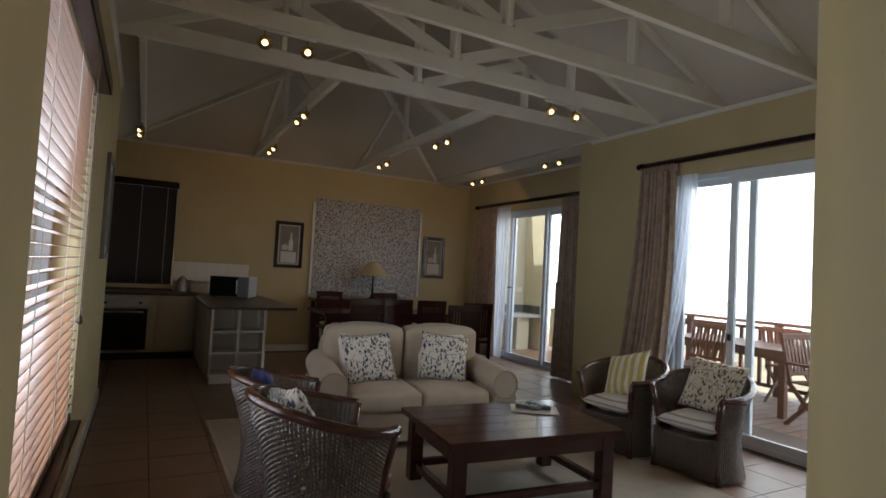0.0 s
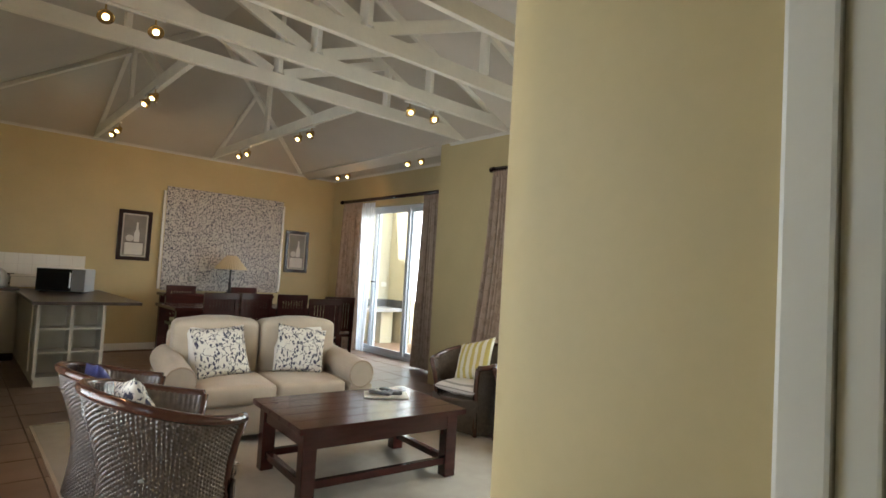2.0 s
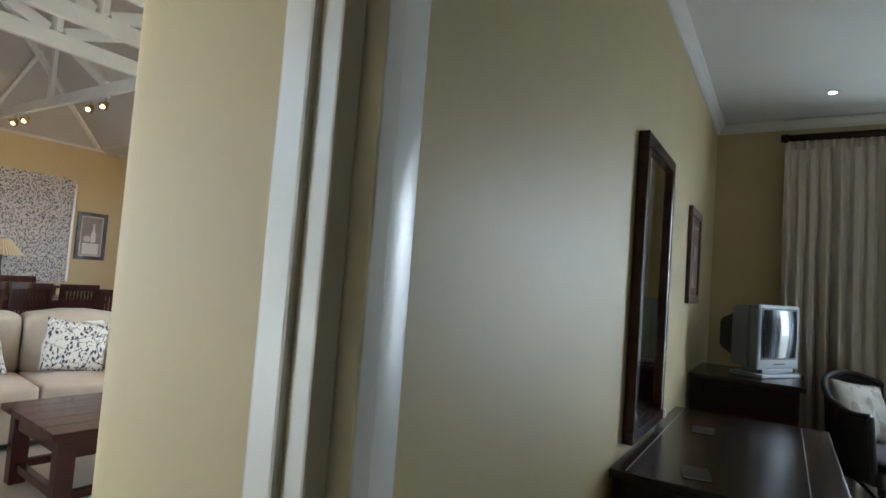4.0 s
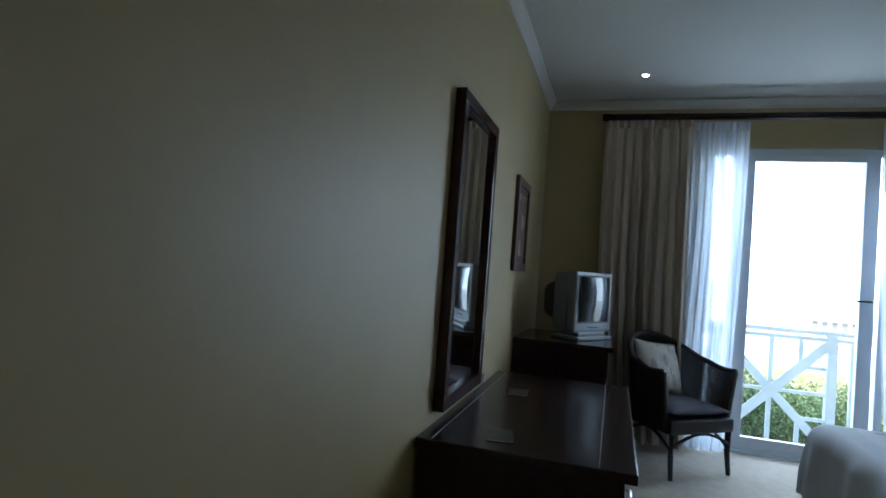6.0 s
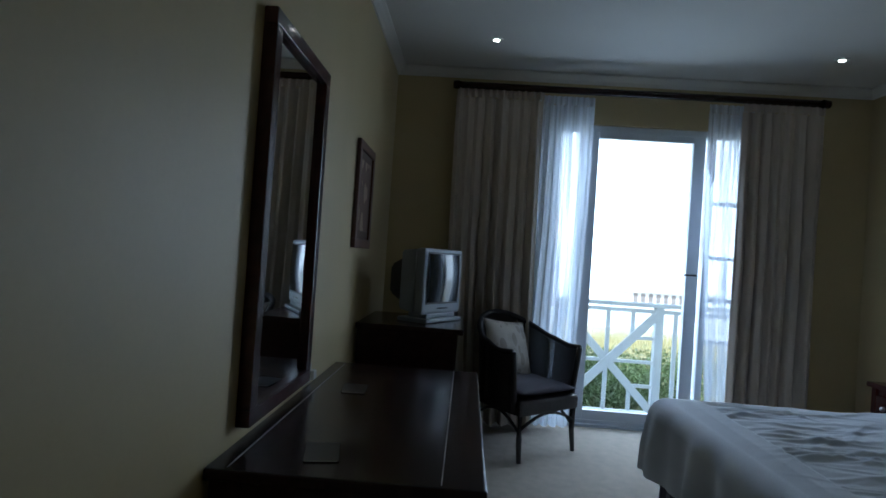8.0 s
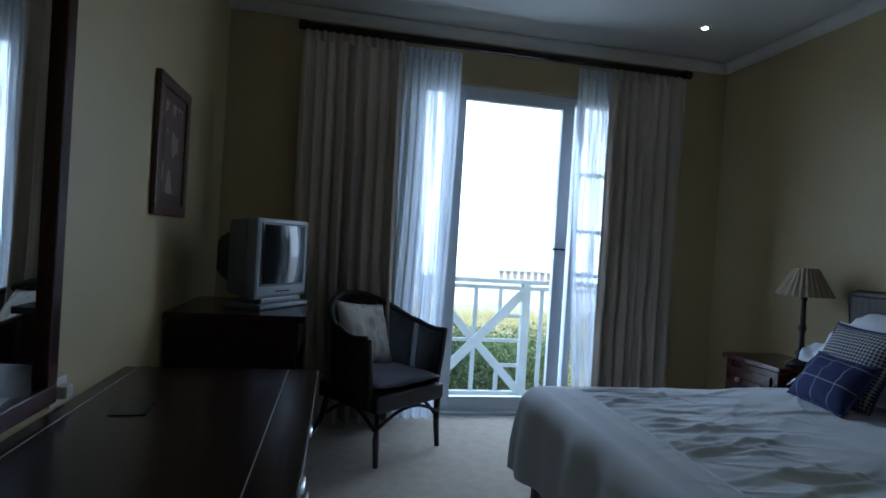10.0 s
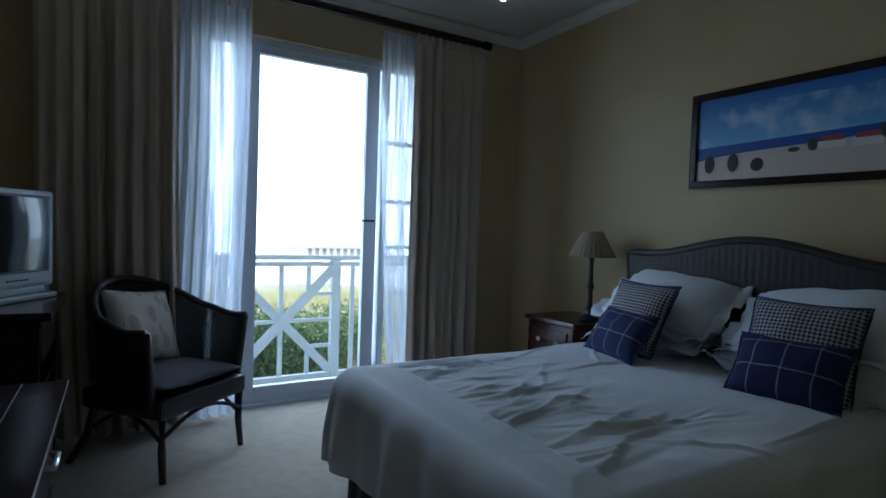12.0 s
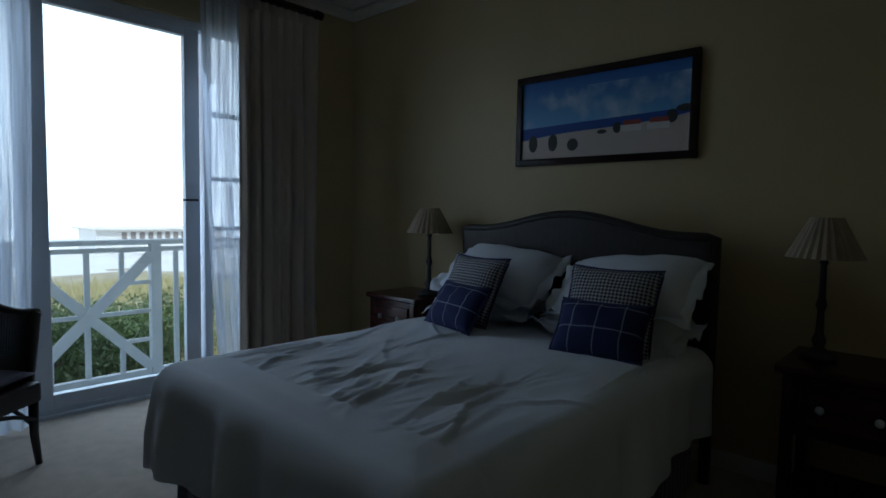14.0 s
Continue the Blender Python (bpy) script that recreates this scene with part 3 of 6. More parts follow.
def cushion(name, m, w, h, t, material, label, seed=0, piping=None, group="", category="cushion", flange=0.0):
    ob = thing(name, m, label, category, group)
    part("cover", pillow_bm(w, h, t, seed=seed), material, ob, smooth=True)
    if flange:
        def rim_at(u, v):
            a, b = 2 * u - 1, 2 * v - 1
            k = max(abs(a), abs(b)) ** 8
            wave = 0.022 * math.sin(9 * a + 7 * b + 2 * seed) + 0.012 * math.sin(17 * b - 11 * a + seed)
            return (a * (w / 2 + flange), k * wave, b * (h / 2 + flange) + h / 2)
        part("flange", solid(sheet(B(), rim_at, 28, 22), 0.004), material, ob, "flat wavy cotton flange", smooth=True)
    if piping:
        pts = []
        for k in range(48):
            q = k / 48 * 4
            s, r = int(q), (q - int(q)) * 2 - 1
            a, b = ((r, -1), (1, r), (-r, 1), (-1, -r))[s]
            pts.append((a * w / 2 * (1 - 0.07 * (1 - b * b)), 0, b * h / 2 * (1 - 0.07 * (1 - a * a)) + h / 2))
        part("piping", tube(B(), pts, 0.006, 6, closed=True), piping, ob, smooth=True)
    return ob


# ---- bed ----
bed = thing("bed", pose(4.64, -2.1, 0), "double bed with a rumpled white coverlet and grey valance", "bed")
BW, BF, BT = 1.34, 0.85, 0.60  # width, foot end (local y), mattress top
part("bed_base", boxes((-0.62, -0.96, 0.1, 0.62, 0.82, 0.36), bevel=0.02), GREYCLOTH, bed)
part("mattress", boxes((-0.63, -0.97, 0.36, 0.63, 0.83, BT), bevel=0.06), LINEN, bed)
for x in (-0.58, 0.58):
    for y in (-0.88, 0.78):
        part("leg", rod(B(), (x, y, 0), (x, y, 0.1), 0.03), DARKWOOD, bed)


def valance_side(x0, y0, x1, y1, folds):
    def f(u, v):
        a = 0.012 * math.sin(2 * math.pi * folds * u) * (1.1 - v)
        dx, dy = x1 - x0, y1 - y0
        l = math.hypot(dx, dy)
        return (x0 + dx * u + a * dy / l, y0 + dy * u - a * dx / l, 0.012 + 0.36 * v)
    return sheet(B(), f, folds * 8, 3)


for a in ((-0.645, 0.845, 0.645, 0.845, 30), (0.65, -0.95, 0.65, 0.84, 40), (-0.65, -0.95, -0.65, 0.84, 40)):
    part("valance", valance_side(*a), SKIRT, bed, "gathered grey striped valance", smooth=True)


rc = random.Random(12)
CREASES = []
for k in range(100):
    if k < 78:
        cx, cy, ca = rc.uniform(-0.55, 0.68), 0.62 - 0.42 * rc.random() ** 1.4, radians(rc.uniform(76, 122))
    else:
        cx, cy, ca = rc.uniform(-0.7, 0.7), rc.uniform(-0.75, 0.3), radians(rc.uniform(20, 150))
    CREASES.append((cx, cy, math.cos(ca), math.sin(ca), rc.uniform(0.10, 0.34), rc.uniform(0.010, 0.019), rc.uniform(-0.002, 0.0095), rc.uniform(-1.2, 1.2)))


def creases(x, y):
    z = 0.0
    for cx, cy, dx, dy, l, w, h, bend in CREASES:
        a, b = (x - cx) * dx + (y - cy) * dy, -(x - cx) * dy + (y - cy) * dx
        b -= bend * a * a
        if abs(a) < 2.2 * l and abs(b) < 4 * w:
            z += h * math.exp(-(a / l) ** 2) * (math.exp(-(b / w) ** 2) - 0.35 * math.exp(-((b - 1.6 * w) / w) ** 2))
    return z


def coverlet(u, v):
    drop, r = 0.42, 0.09
    hw = BW / 2 - 0.03
    s = (u * 2 - 1) * (hw + drop)
    q = -0.93 + v * (BF - 0.02 + 0.93 + drop)
    yf = BF - 0.02
    dx, dy = max(0.0, abs(s) - hw), max(0.0, q - yf)
    d = math.hypot(dx, dy)
    bx, by = max(-hw, min(hw, s)), min(q, yf)
    top = BT + 0.055
    n1 = noise.noise(Vector((s * 2.2, q * 2.2, 1)))
    n2 = abs(noise.noise(Vector((s * 4.5 + 0.8 * q, q * 3.2 - s, 7))))
    n3 = noise.noise(Vector((s * 13 + 3 * q, q * 7, 3)))
    ridge = 0.020 * (0.45 - n2) * max(0.0, min(1.0, (0.55 + 0.9 * noise.noise(Vector((s * 1.3, q * 1.3, 11)))))) + 0.018 * n1 + 0.006 * n3 + creases(s, q)
    # a throw lies smooth over the foot end
    throw = max(0.0, min(1.0, (q - 0.66 - 0.02 * n1) / 0.025))
    ridge = ridge * (1 - 0.75 * throw) + 0.016 * throw * throw * (3 - 2 * throw)
    if d <= 0:
        edge = min(1.0, min(hw - abs(s), yf - q) / 0.1 + 0.3)
        return (bx, by, top + ridge * edge + 0.02 * math.exp(-((q + 0.35) / 0.25) ** 2))
    nx, ny = (math.copysign(dx, s) / d, dy / d)
    d = d * min(1.0, drop / d) if d > drop else d
    a = min(d / r, math.pi / 2)
    down = r * (1 - math.cos(a)) + max(0.0, d - r * math.pi / 2)
    along = q if dx > dy else s
    fold = 0.022 * math.sin(along * 11 + 2 * math.sin(along * 4)) + 0.012 * math.sin(along * 27)
    out = r * math.sin(a) + 0.045 * down + fold * min(1.0, down / 0.25)
    return (bx + nx * out, by + ny * out, top - down + ridge * 0.3 + 0.012 * math.sin(along * 7) * min(1, down / 0.3))


cv = B()
sheet(cv, coverlet, 330, 330)
bmesh.ops.remove_doubles(cv, verts=cv.verts, dist=0.0006)
part("coverlet", cv, LINEN, bed, "rumpled white cotton coverlet", smooth=True)


def headboard_bm(z0, inset=0.0, y0=-0.03, y1=0.03, nx=80):
    """A panel with a camel-backed top edge."""
    bm = B()
    front, back = [], []
    for i in range(nx + 1):
        x = -0.75 + inset + (1.5 - 2 * inset) * i / nx
        zt = 1.145 + 0.095 * (0.5 + 0.5 * math.cos(math.pi * min(1, abs(x) / 0.62))) - inset
        yy = y0 - 0.001 * (i % 2)
        front.append((bm.verts.new((x, yy, z0)), bm.verts.new((x, yy, zt))))
        back.append((bm.verts.new((x, y1, z0)), bm.verts.new((x, y1, zt))))
    for i in range(nx):
        for s in (front, back):
            bm.faces.new((s[i][0], s[i + 1][0], s[i + 1][1], s[i][1]))
        bm.faces.new((front[i][1], front[i + 1][1], back[i + 1][1], back[i][1]))
        bm.faces.new((front[i][0], front[i + 1][0], back[i + 1][0], back[i][0]))
    for s in (0, -1):
        bm.faces.new((front[s][0], front[s][1], back[s][1], back[s][0]))
    return bm


hb = thing("headboard", pose(4.702, -3.12, 0.008, 0, 0, 180), "dark woven wicker headboard with a curved top", "headboard")
part("woven_panel", headboard_bm(0.3, 0.015), WICKER, hb)
rim = [(-0.75, -0.005, 0.0), (-0.75, -0.005, 0.6)] + [(-0.75 + 1.5 * i / 40, -0.005, 1.145 + 0.095 * (0.5 + 0.5 * math.cos(math.pi * min(1, abs(-0.75 + 1.5 * i / 40) / 0.62)))) for i in range(41)] + [(0.75, -0.005, 0.6), (0.75, -0.005, 0.0)]
part("rim", tube(B(), rim, 0.026, 10), WICKER, hb, "bound cane rim", smooth=True)

# pillows and cushions on the bed
for x, y, z, ry, sd, tilt in ((5.08, -2.84, 0.70, 3, 1, -80), (5.04, -2.86, 0.80, -4, 2, -56), (4.32, -2.84, 0.70, -3, 3, -80), (4.28, -2.86, 0.80, 5, 4, -56)):
    cushion("pillow", pose(x, y + 0.10, z, -tilt, ry, 0), 0.65, 0.42, 0.20, LINEN, "plump white flanged cotton pillow against the wicker headboard", sd, group="bed pillows", category="pillow", flange=0.032)
for x, y, rz, sd in ((5.03, -2.575, -8, 1), (4.23, -2.585, 6, 2)):
    cushion("scatter_cushion", pose(x, y, 0.665, 26, 0, rz), 0.41, 0.39, 0.13, CHECK, "navy and white checked square scatter cushion on the bed", sd, piping=BLUECLOTH, group="checked cushions")
for x, y, rz, sd in ((4.985, -2.43, -12, 3), (4.195, -2.455, 8, 4)):
    cushion("scatter_cushion", pose(x, y, 0.675, 34, 0, rz), 0.385, 0.25, 0.12, PLAID, "oblong navy plaid scatter cushion on the bed", sd, piping=BLUECLOTH, group="plaid cushions")


# ---- nightstands and bedside lamps ----
def nightstand(m):
    ob = thing("nightstand", m, "mahogany bedside table with a small drawer", "nightstand", "nightstands")
    part("top", boxes((-0.25, -0.24, 0.64, 0.25, 0.21, 0.675), bevel=0.01), REDWOOD, ob)
    part("body", boxes((-0.21, -0.18, 0.40, 0.21, 0.18, 0.64)), REDWOOD, ob)
    part("shelf", boxes((-0.21, -0.18, 0.13, 0.21, 0.18, 0.155)), REDWOOD, ob)
    for x in (-0.2, 0.2):
        for y in (-0.17, 0.17):
            part("leg", boxes((x - 0.022, y - 0.022, 0, x + 0.022, y + 0.022, 0.64), bevel=0.005), REDWOOD, ob)
    d = part("drawer", boxes((-0.17, 0.18, 0.45, 0.17, 0.2, 0.60), bevel=0.006), REDWOOD, ob)
    for x in (-0.09, 0.09):
        bm = B()
        bmesh.ops.create_uvsphere(bm, u_segments=10, v_segments=8, radius=0.016, matrix=pose(x, 0.212, 0.525))
        part("knob", bm, STEEL, d, "small round knob")
    return ob


ns1 = nightstand(pose(5.95, -3.12, 0))
ns2 = copy_thing(ns1, pose(3.40, -3.12, 0))


def shade_bm(r0, r1, z0, z1, pleats):
    n = pleats * 4
    bm = B()
    ra, rb = [], []
    for k in range(n):
        a, d = 2 * math.pi * k / n, 1 + 0.028 * math.sin(2 * math.pi * k * pleats / n)
        ra.append(bm.verts.new((r0 * d * math.cos(a), r0 * d * math.sin(a), z0)))
        rb.append(bm.verts.new((r1 * d * math.cos(a), r1 * d * math.sin(a), z1)))
    for k in range(n):
        bm.faces.new((ra[k], ra[(k + 1) % n], rb[(k + 1) % n], rb[k]))
    return solid(bm, 0.003)


def table_lamp(m, h, label, group=""):
    ob = thing("table_lamp", m, label, "lamp", group)
    part("base", lathe(B(), [(0.075, 0), (0.078, 0.015), (0.05, 0.03), (0.022, 0.05), (0.03, 0.08), (0.018, 0.11), (0.014, 0.2), (0.024, 0.23), (0.016, 0.26), (0.013, h - 0.2), (0.02, h - 0.19), (0.012, h - 0.17), (0.006, h - 0.02)], 18), BLACK, ob, "turned dark stem", smooth=True)
    part("shade", shade_bm(0.155, 0.065, h - 0.17, h, 26), SHADE, ob, "pleated fabric shade")
    return ob


lm1 = table_lamp(pose(5.80, -3.14, 0.675), 0.60, "bedside lamp with a pleated beige shade on a nightstand", "bedside lamps")
copy_thing(lm1, pose(3.54, -3.14, 0.675) @ Matrix.Diagonal((0.88, 0.88, 0.97, 1)))

# ---- painting over the bed ----
pt = thing("painting", pose(4.683, YH + 0.002, 1.545), "wide beach landscape painting in a dark wooden frame", "painting")
PW, PH, FWD = 1.107, 0.549, 0.042
bm = B()
for a in ((-PW / 2, 0, PW / 2, FWD), (-PW / 2, PH - FWD, PW / 2, PH), (-PW / 2, FWD, -PW / 2 + FWD, PH - FWD), (PW / 2 - FWD, FWD, PW / 2, PH - FWD)):
    box(bm, a[0], 0, a[1], a[2], 0.03, a[3], 0.006)
part("frame", bm, DARKWOOD, pt)


def art(n, lk, tc, old):
    """Sky with cloud over a strip of sea and a pale dune."""
    x, y, z = split(n, lk, tc)
    cl = n.new("ShaderNodeTexNoise")
    cl.inputs["Scale"].default_value, cl.inputs["Detail"].default_value = 7, 4
    lk.new(tc.outputs["Object"], cl.inputs["Vector"])
    fx = maths(n, lk, "SUBTRACT", 0.52, maths(n, lk, "MULTIPLY", maths(n, lk, "ABSOLUTE", maths(n, lk, "ADD", x, 0.15)), 0.9))
    cloud = maths(n, lk, "MULTIPLY", maths(n, lk, "MINIMUM", 1.0, maths(n, lk, "MAXIMUM", 0.0, maths(n, lk, "MULTIPLY", maths(n, lk, "SUBTRACT", maths(n, lk, "ADD", cl.outputs["Fac"], maths(n, lk, "MULTIPLY", fx, 0.35)), 0.55), 4.0))), maths(n, lk, "LESS_THAN", z, 0.45))
    c = blend(n, lk, maths(n, lk, "MULTIPLY", maths(n, lk, "SUBTRACT", z, 0.2), 3.0), (0.2, 0.45, 0.75), (0.015, 0.1, 0.42))
    c = blend(n, lk, maths(n, lk, "MULTIPLY", cloud, 0.85), c, (0.5, 0.62, 0.75))
    sea = maths(n, lk, "LESS_THAN", z, maths(n, lk, "MULTIPLY_ADD", x, -0.03, 0.245))
    c = blend(n, lk, sea, c, (0.01, 0.06, 0.32))
    wav = maths(n, lk, "MULTIPLY", maths(n, lk, "SINE", maths(n, lk, "MULTIPLY", x, 4.0)), 0.02)
    dune = maths(n, lk, "LESS_THAN", z, maths(n, lk, "ADD", maths(n, lk, "MULTIPLY_ADD", x, -0.11, 0.195), wav))
    return blend(n, lk, dune, c, (0.55, 0.48, 0.42))


ART = pattern(mat("landscape_paint", (0.5, 0.5, 0.5), 0.5, vary=0.05, bump=0.15, fine=200), art)
part("canvas", boxes((-PW / 2 + FWD, 0.004, FWD, PW / 2 - FWD, 0.016, PH - FWD)), ART, pt, "blue sky, sea and pale dunes")
DKGREEN, ROOFRED, HOUSEW = mat("painted_bush", (0.03, 0.035, 0.03), 0.6), mat("painted_red_roof", (0.3, 0.06, 0.04), 0.6), mat("painted_house", (0.65, 0.63, 0.6), 0.6)
for x, z, rx, rz in ((0.43, 0.135, 0.032, 0.052), (0.29, 0.135, 0.032, 0.052), (0.155, 0.115, 0.036, 0.036), (-0.03, 0.175, 0.03, 0.012), (-0.12, 0.19, 0.025, 0.03), (-0.42, 0.225, 0.03, 0.035), (-0.49, 0.26, 0.05, 0.02)):
    bm = B()
    bmesh.ops.create_uvsphere(bm, u_segments=12, v_segments=8, radius=1, matrix=pose(x, 0.017, z) @ Matrix.Diagonal((rx, 0.002, rz, 1)))
    part("painted_bush", bm, DKGREEN, pt)
for x in (-0.2, -0.35):
    part("painted_house", boxes((x - 0.06, 0.0165, 0.165, x + 0.06, 0.018, 0.2)), HOUSEW, pt)
    part("painted_roof", boxes((x - 0.055, 0.0165, 0.2, x + 0.045, 0.0185, 0.225)), ROOFRED, pt)


# ---- mirror wall ----
def framed(name, m, w, h, fw, d, frame_mat, inner_mat, inner_name, label, category, inner_label, inset=0.0, mount=None):
    """A frame lying in the local xz plane, its face towards -y."""
    ob = thing(name, m, label, category)
    for a, nm in (((-w / 2, 0, w / 2, fw), "frame_rail"), ((-w / 2, h - fw, w / 2, h), "frame_rail"), ((-w / 2, fw, -w / 2 + fw, h - fw), "frame_stile"), ((w / 2 - fw, fw, w / 2, h - fw), "frame_stile")):
        part(nm, boxes((a[0], -d, a[1], a[2], 0, a[3]), bevel=0.005), frame_mat, ob)
    part(inner_name, boxes((-w / 2 + fw, -d * 0.5, fw, w / 2 - fw, -0.004, h - fw)), mount or inner_mat, ob, inner_label)
    if mount:
        part("print", boxes((-w / 2 + fw + inset, -d * 0.5 - 0.002, fw + inset, w / 2 - fw - inset, -d * 0.5 + 0.001, h - fw - inset)), inner_mat, ob, inner_label)
    return ob


framed("wall_mirror", pose(4.337, YM - 0.001, 0.757), 0.655, 1.30, 0.055, 0.045, REDWOOD, MIRROR, "mirror_glass", "tall wall mirror in a mahogany stained frame", "mirror", "silvered mirror glass")
DARKART = pattern(mat("dark_print", (0.1, 0.05, 0.03), 0.5, vary=0.3, scale=8), vines(14, (0.32, 0.24, 0.16), lines=False))
framed("framed_picture", pose(5.74, YM - 0.001, 1.335), 0.49, 0.635, 0.055, 0.025, mat("brown_picture_frame", (0.09, 0.036, 0.022), 0.4, vary=0.25, scale=8), DARKART, "mount", "dark botanical print in a stained wooden frame", "picture", "brown botanical print", 0.05, mat("brown_mount", (0.08, 0.045, 0.03), 0.6))

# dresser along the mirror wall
# pale colour for the highlights painted on the dresser's polished top
GLINTLINE = mat("pale_edge_glint", (0.42, 0.38, 0.36), 0.22, vary=0.3, scale=9)
dr = thing("dresser", pose(4.51, 0.145, 0), "long low dark polished dresser below the mirror", "dresser")
part("top", boxes((-0.71, -0.41, 0.68, 0.79, 0.35, 0.715), bevel=0.006), DARKWOOD, dr)
# two thin strips paint glossy line highlights along the top
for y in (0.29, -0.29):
    part("top_glint", boxes((-0.69, y, 0.7135, 0.77, y + 0.0035, 0.7165)), GLINTLINE, dr, "thin pale line painting a highlight on the polished top")
# the front edge's highlight, put in as a pale strip
part("front_edge_glint", boxes((-0.705, -0.4115, 0.706, 0.785, -0.4065, 0.7135), bevel=0.0015), GLINTLINE, dr, "pale strip painting the highlight along the front edge")
part("body", boxes((-0.695, -0.355, 0.12, 0.76, 0.34, 0.68), bevel=0.004), DARKWOOD, dr)
for x in (-0.67, 0.72):
    for y in (-0.31, 0.3):
        part("leg", boxes((x - 0.035, y - 0.035, 0, x + 0.035, y + 0.035, 0.12), bevel=0.006), DARKWOOD, dr)
for i in range(3):
    for j in range(2):
        x0, z0 = -0.69 + i * 0.48, 0.15 + j * 0.265
        q = part("drawer", boxes((x0, -0.373, z0, x0 + 0.465, -0.355, z0 + 0.245), bevel=0.006), DARKWOOD, dr)
        part("handle", tube(B(), [(x0 + 0.18, -0.373, z0 + 0.14), (x0 + 0.185, -0.40, z0 + 0.135), (x0 + 0.295, -0.40, z0 + 0.135), (x0 + 0.30, -0.373, z0 + 0.14)], 0.008), STEEL, q, "bowed steel handle", smooth=True)
for x, y, rz in ((4.13, 0.22, 12), (4.9, 0.28, 5)):
    ob = thing("leaflet", pose(x - 0.15, y, 0.7175, 0, 0, rz), "folded paper leaflet lying on the polished dresser", "leaflet", "leaflets")
    part("cover", boxes((-0.075, -0.05, 0, 0.075, 0.05, 0.002)), mat("leaflet_print", (0.03, 0.025, 0.025), 0.3, vary=0.3, scale=30), ob)
    part("inner_page", boxes((-0.078, -0.046, 0.0005, 0.07, 0.047, 0.0015)), PAPER, ob)
sk = thing("wall_socket", pose(4.75, YM - 0.001, 0.765), "white wall socket above the dresser", "socket")
part("plate", boxes((-0.05, -0.012, -0.04, 0.05, 0, 0.04), bevel=0.003), WHITE, sk)
part("plug", boxes((-0.025, -0.045, -0.02, 0.02, -0.012, 0.02), bevel=0.006), WHITE, sk, "white plug")

# television and its stand
st = thing("tv_stand", pose(6.05, 0.16, 0), "dark wooden television stand with an open shelf", "cabinet")
part("top", boxes((-0.31, -0.34, 0.84, 0.42, 0.33, 0.875), bevel=0.006), DARKWOOD, st)
for x in (-0.29, 0.375):
    part("side_panel", boxes((x, -0.30, 0, x + 0.025, 0.32, 0.84)), DARKWOOD, st)
part("back_panel", boxes((-0.265, 0.30, 0.05, 0.375, 0.315, 0.84)), DARKWOOD, st)
part("shelf", boxes((-0.265, -0.29, 0.50, 0.375, 0.30, 0.525)), DARKWOOD, st)
part("shelf", boxes((-0.265, -0.29, 0.06, 0.375, 0.30, 0.085)), DARKWOOD, st)
part("drawer", boxes((-0.26, -0.305, 0.66, 0.37, -0.285, 0.83), bevel=0.005), DARKWOOD, st)

tv = thing("television", pose(6.11, -0.005, 0.876, 0, 0, -31) @ Matrix.Diagonal((0.86, 0.95, 1.02, 1)), "silver tube television with a dark screen on the stand", "television")
bm = B()
box(bm, -0.27, -0.02, 0.05, 0.27, 0.05, 0.48, 0.02)
part("bezel", bm, TVGREY, tv, "silver plastic front")
bm = B()
r = bmesh.ops.create_cube(bm, size=1.0)
for v in r["verts"]:
    k = 1.0 if v.co.y < 0 else 0.93
    v.co = Vector((v.co.x * 0.525 * k, 0.05 + (v.co.y + 0.5) * 0.15, 0.265 + v.co.z * 0.415 * k))
bmesh.ops.bevel(bm, geom=bm.edges[:], offset=0.012, segments=2, affect="EDGES")
part("side_shell", bm, TVGREY, tv, "silver grey casing")
bm = B()
r = bmesh.ops.create_cube(bm, size=1.0)
for v in r["verts"]:
    k = 1.0 if v.co.y < 0 else 0.6
    v.co = Vector((v.co.x * 0.40 * k, 0.195 + (v.co.y + 0.5) * 0.19, 0.26 + v.co.z * 0.32 * k))
bmesh.ops.bevel(bm, geom=bm.edges[:], offset=0.02, segments=2, affect="EDGES")
part("back_shell", bm, TVDARK, tv, "dark tapering back")
part("screen", sheet(B(), lambda u, v: ((u - 0.5) * 0.42, -0.022 - 0.012 * (2 - (2 * u - 1) ** 2 - (2 * v - 1) ** 2), 0.13 + v * 0.315), 14, 10), SCREEN, tv, "bulging dark glass screen", smooth=True)
part("screen_surround", boxes((-0.225, -0.024, 0.118, -0.21, -0.018, 0.457), (0.21, -0.024, 0.118, 0.225, -0.018, 0.457), (-0.21, -0.024, 0.118, 0.21, -0.018, 0.13), (-0.21, -0.024, 0.445, 0.21, -0.018, 0.457)), TVDARK, tv)
part("foot", boxes((-0.25, -0.05, 0.0, 0.25, 0.2, 0.025), (-0.2, -0.02, 0.025, 0.2, 0.14, 0.055), bevel=0.008), TVGREY, tv)
for i in range(5):
    part("button", boxes((-0.06 + i * 0.03, -0.026, 0.085, -0.042 + i * 0.03, -0.02, 0.092)), TVDARK, tv)

# downlights
for x, y in ((6.28, -0.28), (6.33, -2.71)):
    ob = thing("downlight", pose(x, y, HB), "small lit recessed ceiling downlight", "downlight", "bedroom downlights")
    part("ring", lathe(B(), [(0.03, -0.001), (0.046, -0.001), (0.046, -0.006), (0.03, -0.008)], 24), WHITE, ob)
    part("bulb", lathe(B(), [(0.022, -0.007), (0.020, -0.011), (0.001, -0.012)], 20), BULBCOOL, ob, "glowing bulb")


